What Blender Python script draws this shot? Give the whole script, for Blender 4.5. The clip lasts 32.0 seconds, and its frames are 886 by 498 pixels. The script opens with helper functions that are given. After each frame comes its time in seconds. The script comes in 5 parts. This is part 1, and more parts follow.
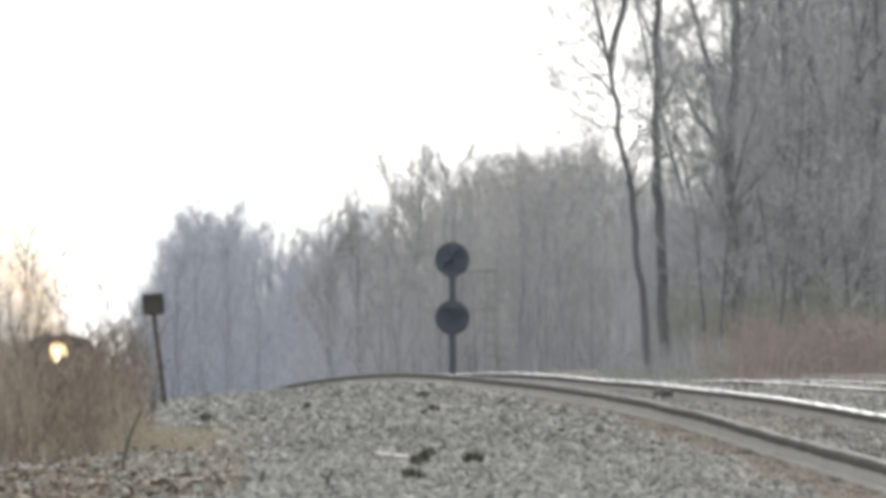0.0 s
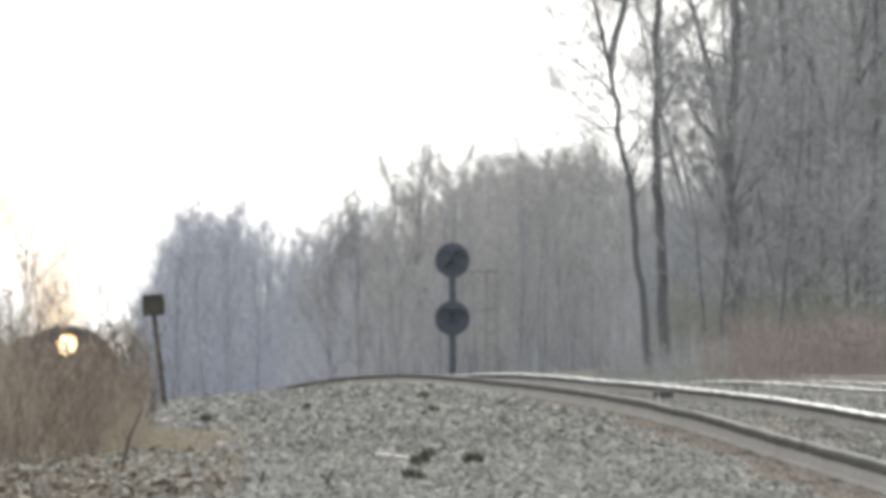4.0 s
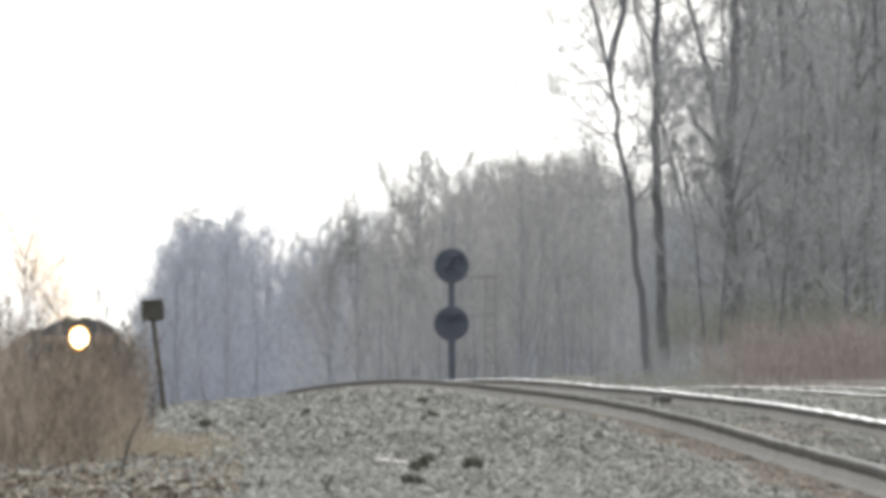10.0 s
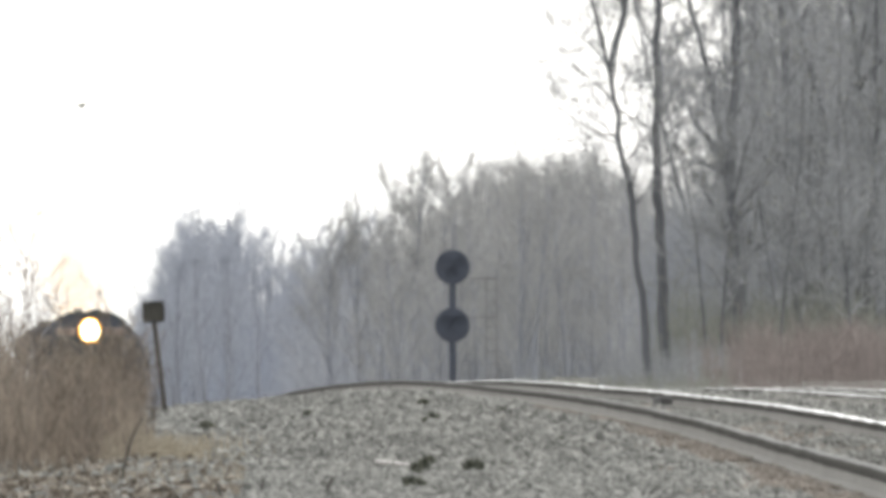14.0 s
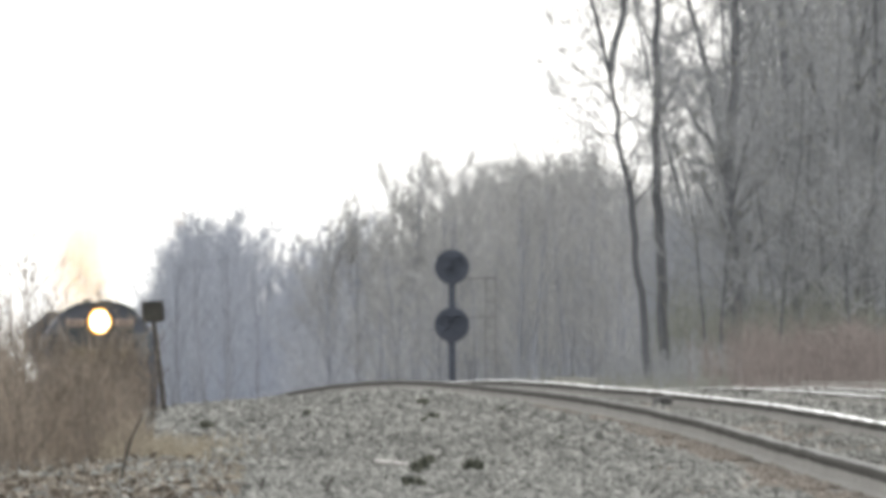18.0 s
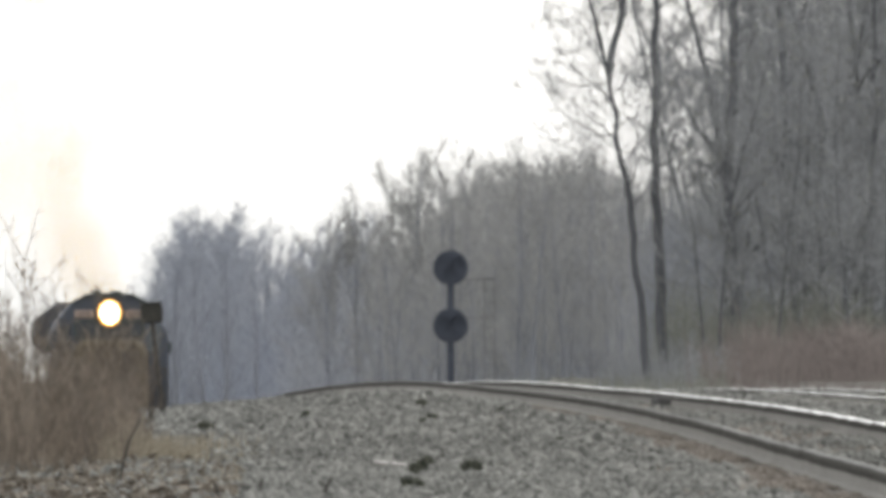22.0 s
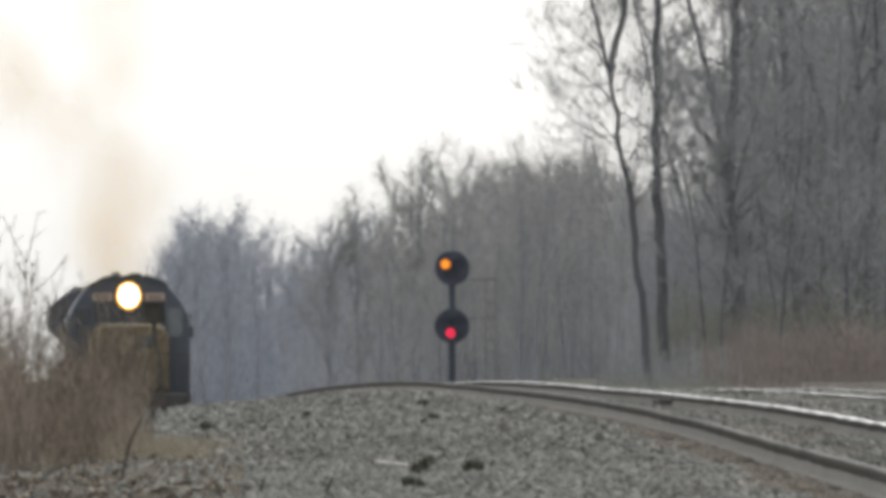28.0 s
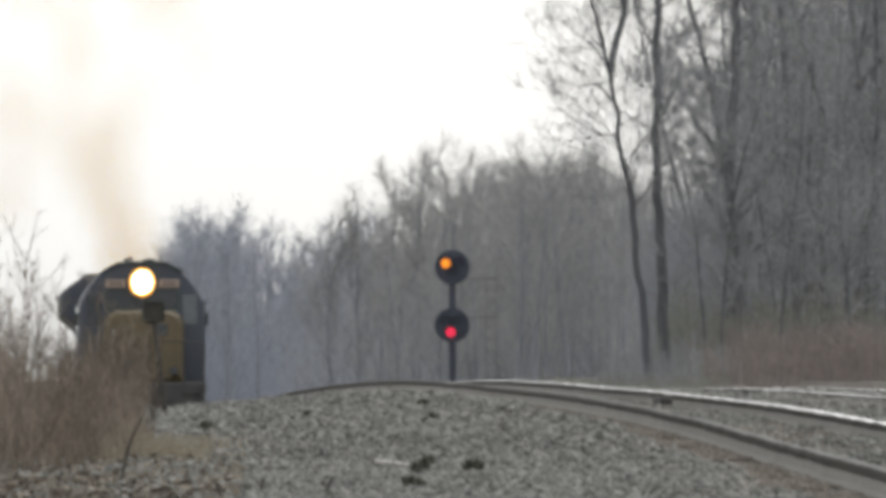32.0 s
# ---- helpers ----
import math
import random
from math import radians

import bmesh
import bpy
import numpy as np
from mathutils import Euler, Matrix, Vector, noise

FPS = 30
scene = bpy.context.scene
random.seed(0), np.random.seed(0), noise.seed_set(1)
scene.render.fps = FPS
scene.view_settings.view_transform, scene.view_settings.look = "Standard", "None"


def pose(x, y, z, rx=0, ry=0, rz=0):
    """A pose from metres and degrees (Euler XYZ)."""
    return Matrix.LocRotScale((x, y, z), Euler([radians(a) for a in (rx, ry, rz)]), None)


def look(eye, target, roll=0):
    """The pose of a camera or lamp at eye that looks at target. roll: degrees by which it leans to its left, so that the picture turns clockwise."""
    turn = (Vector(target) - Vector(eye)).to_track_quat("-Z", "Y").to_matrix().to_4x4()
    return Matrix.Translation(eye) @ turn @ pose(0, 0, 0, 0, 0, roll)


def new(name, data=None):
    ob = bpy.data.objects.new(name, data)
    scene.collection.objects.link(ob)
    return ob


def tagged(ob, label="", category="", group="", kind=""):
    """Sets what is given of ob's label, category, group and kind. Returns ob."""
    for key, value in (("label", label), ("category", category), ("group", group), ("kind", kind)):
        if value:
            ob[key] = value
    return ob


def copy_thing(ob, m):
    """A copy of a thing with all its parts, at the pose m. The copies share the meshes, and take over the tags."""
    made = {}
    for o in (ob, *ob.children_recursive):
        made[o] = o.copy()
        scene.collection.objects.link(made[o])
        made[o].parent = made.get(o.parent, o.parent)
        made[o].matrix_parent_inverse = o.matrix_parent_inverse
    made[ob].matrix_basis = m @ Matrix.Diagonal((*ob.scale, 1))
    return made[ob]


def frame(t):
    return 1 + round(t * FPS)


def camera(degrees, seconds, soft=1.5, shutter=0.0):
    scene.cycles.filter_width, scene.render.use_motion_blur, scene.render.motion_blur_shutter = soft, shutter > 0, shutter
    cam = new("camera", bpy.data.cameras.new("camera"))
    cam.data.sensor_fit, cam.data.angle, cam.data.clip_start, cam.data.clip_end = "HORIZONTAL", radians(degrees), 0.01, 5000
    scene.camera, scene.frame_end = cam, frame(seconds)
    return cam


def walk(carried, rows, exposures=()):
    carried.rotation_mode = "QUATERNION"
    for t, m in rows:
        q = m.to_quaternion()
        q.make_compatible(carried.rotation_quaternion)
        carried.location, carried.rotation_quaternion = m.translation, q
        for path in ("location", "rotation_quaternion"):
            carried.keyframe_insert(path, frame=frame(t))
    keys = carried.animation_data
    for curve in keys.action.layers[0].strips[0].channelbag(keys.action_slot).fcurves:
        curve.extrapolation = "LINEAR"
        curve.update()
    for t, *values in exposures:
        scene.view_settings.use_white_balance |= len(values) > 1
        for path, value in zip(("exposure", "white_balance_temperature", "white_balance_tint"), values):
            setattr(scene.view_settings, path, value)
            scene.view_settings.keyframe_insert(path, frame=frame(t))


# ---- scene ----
cam = camera(2.763, 32.0, soft=5.1)

# ---- the plan: camera height, and one line of track that climbs to a crest and falls away behind it ----
EYE_Z = 1.2
F = 32500.0
# distance along the view, sideways place of the track's middle, height of the rail tops below the eye
LINE = ((-60, 4.7, -1.0), (0, 4.19, -0.88), (100, 3.33, -0.683), (190, 2.5, -0.506), (240, 1.55, -0.455), (300, -0.24, -0.45),
        (340, -1.9, -0.68), (390, -4.45, -1.38), (450, -7.35, -2.36), (476.7, -8.52, -2.97), (502.3, -9.64, -3.48), (540, -11.28, -4.316),
        (600, -14.0, -5.5), (680, -17.4, -6.5), (800, -22.0, -7.2), (1200, -34.0, -8.0), (5200, -170.0, -8.0))
LD = np.array([r[0] for r in LINE], float)
LX = np.array([r[1] for r in LINE], float)
LZ = np.array([r[2] for r in LINE], float)


def glide(d, values):
    """A smooth curve through the plan's stations."""
    d = np.clip(np.asarray(d, float), LD[0], LD[-1] - 1e-6)
    slope = np.gradient(values, LD)
    i = np.clip(np.searchsorted(LD, d, side="right") - 1, 0, len(LD) - 2)
    h = LD[i + 1] - LD[i]
    s = (d - LD[i]) / h
    return ((1 + 2 * s) * (1 - s) ** 2 * values[i] + s * (1 - s) ** 2 * h * slope[i]
            + s * s * (3 - 2 * s) * values[i + 1] + s * s * (s - 1) * h * slope[i + 1])


def line_x(d):
    return glide(d, LX)


def line_z(d):
    return glide(d, LZ) + EYE_Z


def ramp(x, a, b):
    s = np.clip((np.asarray(x, float) - a) / (b - a), 0, 1)
    return s * s * (3 - 2 * s)


def ground_z(x, d):
    """Height of the ground: ballast bed, gravel shoulder, lower scrub, and the level floor of the wood."""
    x, d = np.asarray(x, float), np.asarray(d, float)
    u = x - line_x(d)
    z = line_z(d) - 0.15
    left = np.clip(-u - 1.5, 0, None)
    z = z - np.clip(left, 0, 5.5) * (0.037 + 0.05 * ramp(d, 170, 260)) - 0.5 * ramp(left, 5.5, 9) - 1.5 * ramp(left, 9, 40) * ramp(d, 250, 420)
    z = z - 0.15 * ramp(d, 250, 310) * ramp(-u, 0.8, 1.5)
    z = z - 0.035 * ramp(u, -1.6, -1.0) * (1 - ramp(u, 5.7, 6.4))
    right = np.clip(u - 6.2, 0, None)
    floor_z = EYE_Z - 0.55 - 4.5 * ramp(d, 470, 640) - 2.5 * ramp(d, 640, 900)
    z = z - 0.2 * ramp(right, 0, 1.2)
    k = ramp((u - 7.0) / (6.5 - 4.3 * ramp(d, 300, 350) * (1 - ramp(d, 430, 465))), 0, 1) * ramp(d, 150, 260)
    return z * (1 - k) + np.maximum(floor_z, z) * k


def aim(dx, dy):
    """Camera pose with the picture shifted by small amounts (in picture units of the focal length F)."""
    up = math.atan((171 + dy) / F)
    turn = math.atan(-dx / F)
    return look((0, 0, EYE_Z), (100 * math.sin(turn), 100 * math.cos(turn), EYE_Z + 100 * math.tan(up)))


walk(cam, [(0, aim(0, 0)), (1.5, aim(1, -0.5)), (3, aim(0.5, 0.5)), (5.5, aim(0, 2)), (7, aim(0, 4)), (8, aim(-1.5, 6.5)), (9, aim(-1.5, 9)),
           (10.5, aim(-1, 11)), (12, aim(0, 11)), (13, aim(0, 12.5)), (14.5, aim(0.5, 13.5)), (16.5, aim(-1, 13.5)), (18, aim(-0.5, 13)),
           (20, aim(-2, 14)), (22, aim(-3, 14.5)), (24, aim(-3, 16)), (25.5, aim(-1, 16)), (27.5, aim(-0.5, 15.5)),
           (29, aim(0, 14)), (30.5, aim(0, 16)), (31.2, aim(-1, 13.5)), (32, aim(0, 13.5))],
     exposures=[(0, -0.05), (20.5, -0.07), (22, -0.52), (23, -0.69), (24, -0.75), (32, -0.75)])

# ---- bright hazy overcast daylight ----
world = bpy.data.worlds.new("sky")
scene.world = world
world.use_nodes = True
wn, wl = world.node_tree.nodes, world.node_tree.links
sky = wn.new("ShaderNodeTexSky")
sky.sky_type, sky.sun_disc = "NISHITA", False
sky.sun_elevation, sky.sun_rotation = radians(34), radians(20)
sky.air_density, sky.dust_density = 1.0, 4.0
grey = wn.new("ShaderNodeHueSaturation")
grey.inputs["Saturation"].default_value = 0.28
cloud = wn.new("ShaderNodeMixRGB")
cloud.inputs["Fac"].default_value = 0.45
cloud.inputs["Color2"].default_value = (10.6, 10.85, 10.85, 1)
wl.new(sky.outputs["Color"], grey.inputs["Color"])
wl.new(grey.outputs["Color"], cloud.inputs["Color1"])
wl.new(cloud.outputs["Color"], wn["Background"].inputs["Color"])
wn["Background"].inputs["Strength"].default_value = 0.235
sun = new("sun", bpy.data.lights.new("sun", "SUN"))
sun.data.energy, sun.data.angle, sun.data.color = 1.2, radians(14), (1.0, 0.97, 0.92)
sun.matrix_world = look((20, 40, 50), (0, 0, 0))


# ---- materials ----
def mat(name, dark, light, scale=6.0, rough=0.85, metal=0.0, bump=0.3, fine=8.0, island=0.0, each=0.0, stretch=(1, 1, 1), third=None):
    """A surface of two tones: broad stains and fine grain, with relief. island, each: how far pieces and objects differ."""
    m = bpy.data.materials.new(name)
    m.use_nodes = True
    n, l = m.node_tree.nodes, m.node_tree.links
    b = n["Principled BSDF"]
    b.inputs["Roughness"].default_value, b.inputs["Metallic"].default_value = rough, metal
    tc, mp = n.new("ShaderNodeTexCoord"), n.new("ShaderNodeMapping")
    mp.inputs["Scale"].default_value = stretch
    l.new(tc.outputs["Object"], mp.inputs["Vector"])
    big, small = n.new("ShaderNodeTexNoise"), n.new("ShaderNodeTexNoise")
    for t, s in ((big, scale), (small, scale * fine)):
        t.inputs["Scale"].default_value, t.inputs["Detail"].default_value = s, 5
        l.new(mp.outputs["Vector"], t.inputs["Vector"])
    add = n.new("ShaderNodeMath")
    add.operation = "MULTIPLY_ADD"
    add.inputs[1].default_value = 0.45
    l.new(small.outputs["Fac"], add.inputs[0])
    half = n.new("ShaderNodeMath")
    half.operation = "MULTIPLY"
    half.inputs[1].default_value = 0.6
    l.new(big.outputs["Fac"], half.inputs[0])
    l.new(half.outputs[0], add.inputs[2])
    value = add.outputs[0]
    for amount, kind, socket in ((island, "ShaderNodeNewGeometry", "Random Per Island"), (each, "ShaderNodeObjectInfo", "Random")):
        if amount:
            g, k = n.new(kind), n.new("ShaderNodeMath")
            k.operation = "MULTIPLY_ADD"
            k.inputs[1].default_value = amount
            l.new(g.outputs[socket], k.inputs[0])
            shift = n.new("ShaderNodeMath")
            shift.operation = "SUBTRACT"
            shift.inputs[1].default_value = amount / 2
            l.new(value, shift.inputs[0])
            l.new(shift.outputs[0], k.inputs[2])
            value = k.outputs[0]
    cr = n.new("ShaderNodeValToRGB")
    cr.color_ramp.elements[0].position, cr.color_ramp.elements[1].position = 0.3, 0.75
    cr.color_ramp.elements[0].color, cr.color_ramp.elements[1].color = (*dark, 1), (*light, 1)
    if third:
        e = cr.color_ramp.elements.new(0.55)
        e.color = (*third, 1)
    l.new(value, cr.inputs["Fac"])
    l.new(cr.outputs["Color"], b.inputs["Base Color"])
    if bump:
        bp = n.new("ShaderNodeBump")
        bp.inputs["Strength"].default_value, bp.inputs["Distance"].default_value = bump, 0.02
        l.new(small.outputs["Fac"], bp.inputs["Height"])
        l.new(bp.outputs["Normal"], b.inputs["Normal"])
    return m


def glow(name, colour, strength):
    m = bpy.data.materials.new(name)
    m.use_nodes = True
    b = m.node_tree.nodes["Principled BSDF"]
    b.inputs["Base Color"].default_value = (*colour, 1)
    b.inputs["Emission Color"].default_value = (*colour, 1)
    b.inputs["Emission Strength"].default_value = strength
    return m


GROUND = mat("earth_and_gravel", (0.095, 0.09, 0.078), (0.19, 0.185, 0.168), 0.5, 0.95, 0, 0.6, 30)
STONE = mat("ballast_stone", (0.1, 0.099, 0.09), (0.275, 0.272, 0.249), 3.0, 0.9, 0, 0.4, 12, island=0.58, third=(0.178, 0.176, 0.16))
STONE_EACH = mat("ballast_stone_single", (0.075, 0.074, 0.066), (0.25, 0.246, 0.222), 9.0, 0.9, 0, 0.4, 8, each=0.6, third=(0.155, 0.153, 0.138))
DIRT = mat("rusty_fines", (0.12, 0.102, 0.085), (0.25, 0.217, 0.183), 2.0, 0.95, 0, 0.4, 12, island=0.5)
RAIL_SIDE = mat("weathered_rail_steel", (0.19, 0.178, 0.162), (0.31, 0.293, 0.268), 1.5, 0.6, 0.2, 0.2, 30)
# shade under the rail head is painted: dark upper web, paler lower web and foot
RAIL_WEB = mat("rusty_rail_web_with_shade", (0.06, 0.056, 0.05), (0.115, 0.108, 0.098), 1.5, 0.8, 0.0, 0.2, 30)
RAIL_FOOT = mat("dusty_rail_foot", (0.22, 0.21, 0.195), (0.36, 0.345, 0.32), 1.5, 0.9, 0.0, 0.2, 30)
RAIL_DULL = mat("dull_rail_head", (0.11, 0.108, 0.103), (0.21, 0.206, 0.198), 2.0, 0.75, 0.0, 0.1, 20)
# worn steel; its patches of near-white paint the broken glints along the head
RAIL_TOP = mat("worn_rail_head_with_glints", (0.25, 0.25, 0.25), (1.0, 1.0, 0.99), 0.9, 0.4, 1.0, 0.05, 6)
TIE = mat("weathered_tie_wood", (0.08, 0.062, 0.05), (0.2, 0.16, 0.13), 2.0, 0.9, 0, 0.5, 10, each=0.4, stretch=(1, 6, 6))
for rusty in (RAIL_SIDE, RAIL_WEB, RAIL_FOOT, RAIL_DULL, GROUND, TIE):
    rusty.node_tree.nodes["Principled BSDF"].inputs["Specular IOR Level"].default_value = 0.06
BARK = mat("grey_bark", (0.085, 0.087, 0.095), (0.165, 0.168, 0.178), 1.5, 0.95, 0, 0.5, 10, each=0.1, stretch=(4, 4, 1))
PALE_BARK = mat("bleached_bark", (0.3, 0.3, 0.3), (0.46, 0.46, 0.45), 1.5, 0.95, 0, 0.5, 10, stretch=(4, 4, 1))
TWIG = mat("grey_brown_twigs", (0.24, 0.243, 0.25), (0.37, 0.373, 0.378), 0.5, 0.95, 0, 0.0, 6, island=0.2, each=0.15)
# bluish haze of the wood's depth, put into the twig grey
DEEP_TWIG = mat("hazed_grey_twigs", (0.25, 0.26, 0.283), (0.35, 0.36, 0.385), 0.5, 0.95, 0, 0.0, 6, island=0.15)
BUD = mat("spring_buds", (0.22, 0.21, 0.13), (0.42, 0.4, 0.26), 0.5, 0.9, 0, 0.0, 6, island=0.5)
# distant bark and twigs: the haze is put into these pale blue-grey colours
FAR_BARK = mat("hazed_grey_bark", (0.2, 0.208, 0.232), (0.31, 0.319, 0.346), 0.3, 0.95, 0, 0.0, 8, island=0.15, each=0.2)
BLUE_TWIG = mat("hazed_blue_grey_twigs", (0.32, 0.337, 0.382), (0.43, 0.449, 0.5), 0.2, 0.95, 0, 0.0, 8, island=0.2, each=0.15)
FAR_TWIG = mat("hazed_pale_grey_twigs", (0.3, 0.297, 0.289), (0.425, 0.42, 0.407), 0.2, 0.95, 0, 0.0, 8, island=0.2, each=0.2)
MIST_TWIG = mat("hazed_slate_grey_twigs", (0.305, 0.317, 0.35), (0.41, 0.423, 0.46), 0.15, 0.95, 0, 0.0, 8, island=0.15)
BLUE_BRUSH = mat("hazed_slate_blue_twigs", (0.275, 0.298, 0.355), (0.365, 0.391, 0.456), 0.12, 0.95, 0, 0.0, 8, island=0.15)
WEED = mat("dry_brown_stalks", (0.12, 0.098, 0.077), (0.345, 0.283, 0.222), 1.0, 0.95, 0, 0.0, 6, island=0.8)
SHRUB = mat("dark_brown_twigs", (0.095, 0.079, 0.066), (0.26, 0.217, 0.178), 1.0, 0.95, 0, 0.0, 6, island=0.5, each=0.2)
STRAW = mat("straw_grass", (0.24, 0.205, 0.15), (0.45, 0.39, 0.295), 1.0, 0.9, 0, 0.0, 6, island=0.6)
RED_BRUSH = mat("reddish_brush", (0.155, 0.128, 0.117), (0.28, 0.238, 0.22), 0.6, 0.95, 0, 0.0, 6, island=0.4)
# olive lifted a little for the haze at the wood's foot
OLIVE_BRUSH = mat("olive_brush", (0.16, 0.163, 0.14), (0.29, 0.292, 0.255), 0.6, 0.95, 0, 0.0, 6, island=0.4)
LEAF_LITTER = mat("dead_leaves", (0.1, 0.078, 0.06), (0.3, 0.26, 0.21), 1.0, 0.9, 0, 0.0, 8, island=0.8)
DARK_WEED = mat("dark_weed", (0.04, 0.046, 0.034), (0.13, 0.13, 0.098), 3.0, 0.9, 0, 0.0, 6, island=0.5)
# black lifted towards blue: haze before the signal, put into the paint colour
BLACK = mat("hazed_matt_black_paint", (0.042, 0.049, 0.07), (0.07, 0.08, 0.108), 3.0, 0.55, 0, 0.1, 10)
WORN_GALV = mat("dull_weathered_steel", (0.13, 0.128, 0.13), (0.2, 0.197, 0.195), 3.0, 0.7, 0.2, 0.1, 10)
GALV = mat("dull_galvanised_steel", (0.13, 0.132, 0.14), (0.22, 0.222, 0.235), 3.0, 0.55, 0.5, 0.1, 10)
BOX_PAINT = mat("weathered_dark_paint", (0.022, 0.021, 0.018), (0.058, 0.054, 0.044), 5.0, 0.8, 0, 0.2, 10)
POST_WOOD = mat("old_dark_post", (0.034, 0.03, 0.027), (0.09, 0.08, 0.07), 6.0, 0.9, 0, 0.4, 6)
# locomotive colours carry the haze: blue and roof tones lifted, yellow muted
NAVY = mat("hazed_dark_blue_enamel", (0.05, 0.058, 0.078), (0.09, 0.1, 0.125), 1.0, 0.45, 0, 0.05, 20)
YELLOW = mat("dirty_yellow_enamel", (0.1, 0.078, 0.045), (0.18, 0.138, 0.074), 1.2, 0.55, 0, 0.08, 14)
SOOT = mat("sooty_roof_paint", (0.05, 0.064, 0.06), (0.1, 0.118, 0.11), 1.2, 0.75, 0, 0.1, 14)
CHASSIS = mat("oily_black_steel", (0.035, 0.035, 0.037), (0.1, 0.094, 0.088), 2.0, 0.6, 0.2, 0.2, 12)
STEEL = mat("bright_steel", (0.4, 0.4, 0.4), (0.6, 0.6, 0.6), 2.0, 0.3, 1.0, 0.0, 10)
GLASS = mat("dark_cab_glass", (0.02, 0.025, 0.03), (0.05, 0.055, 0.06), 1.0, 0.06, 0, 0.0, 6)
# pale base colour stands in for sky reflected in the glass
SKYGLASS = mat("glass_with_painted_sky", (0.09, 0.1, 0.11), (0.15, 0.165, 0.175), 1.0, 0.08, 0, 0.0, 6)
PALE = mat("bleached_wood", (0.3, 0.28, 0.26), (0.46, 0.435, 0.41), 5.0, 0.8, 0, 0.2, 8)
SMOKE = mat("brown_exhaust_soot", (0.88, 0.64, 0.37), (0.95, 0.75, 0.48), 0.6, 1.0, 0, 0.0, 4, island=0.2)
# thin soot lets the daylight through
thin = SMOKE.node_tree.nodes.new("ShaderNodeBsdfTranslucent")
both = SMOKE.node_tree.nodes.new("ShaderNodeMixShader")
both.inputs["Fac"].default_value = 0.6
soot_tone = SMOKE.node_tree.nodes["Principled BSDF"].inputs["Base Color"].links[0].from_socket
SMOKE.node_tree.links.new(soot_tone, thin.inputs["Color"])
SMOKE.node_tree.links.new(SMOKE.node_tree.nodes["Principled BSDF"].outputs["BSDF"], both.inputs[1])
SMOKE.node_tree.links.new(thin.outputs["BSDF"], both.inputs[2])
SMOKE.node_tree.links.new(both.outputs["Shader"], SMOKE.node_tree.nodes["Material Output"].inputs["Surface"])
LAMP = glow("headlight_lens", (1.0, 0.86, 0.55), 14.0)
# orange glow of the ring added round the lens as its halo
HALO_RING = glow("headlight_halo_ring", (1.0, 0.5, 0.1), 1.5)
# the board's own light, plus headlight glare put into its glow
BOARD_GLOW = glow("number_board_with_glare", (0.3, 0.23, 0.19), 0.28)
FIGURES = mat("muted_board_figures", (0.12, 0.1, 0.09), (0.18, 0.15, 0.13), 4.0, 0.7, 0, 0.0, 6)
AMBER = glow("amber_signal_lens", (1.0, 0.3, 0.02), 1.6)
RED = glow("red_signal_lens", (1.0, 0.03, 0.09), 1.3)
DEAD_LENS = mat("unlit_signal_lens", (0.036, 0.043, 0.062), (0.055, 0.064, 0.088), 4.0, 0.5, 0, 0.0, 6)


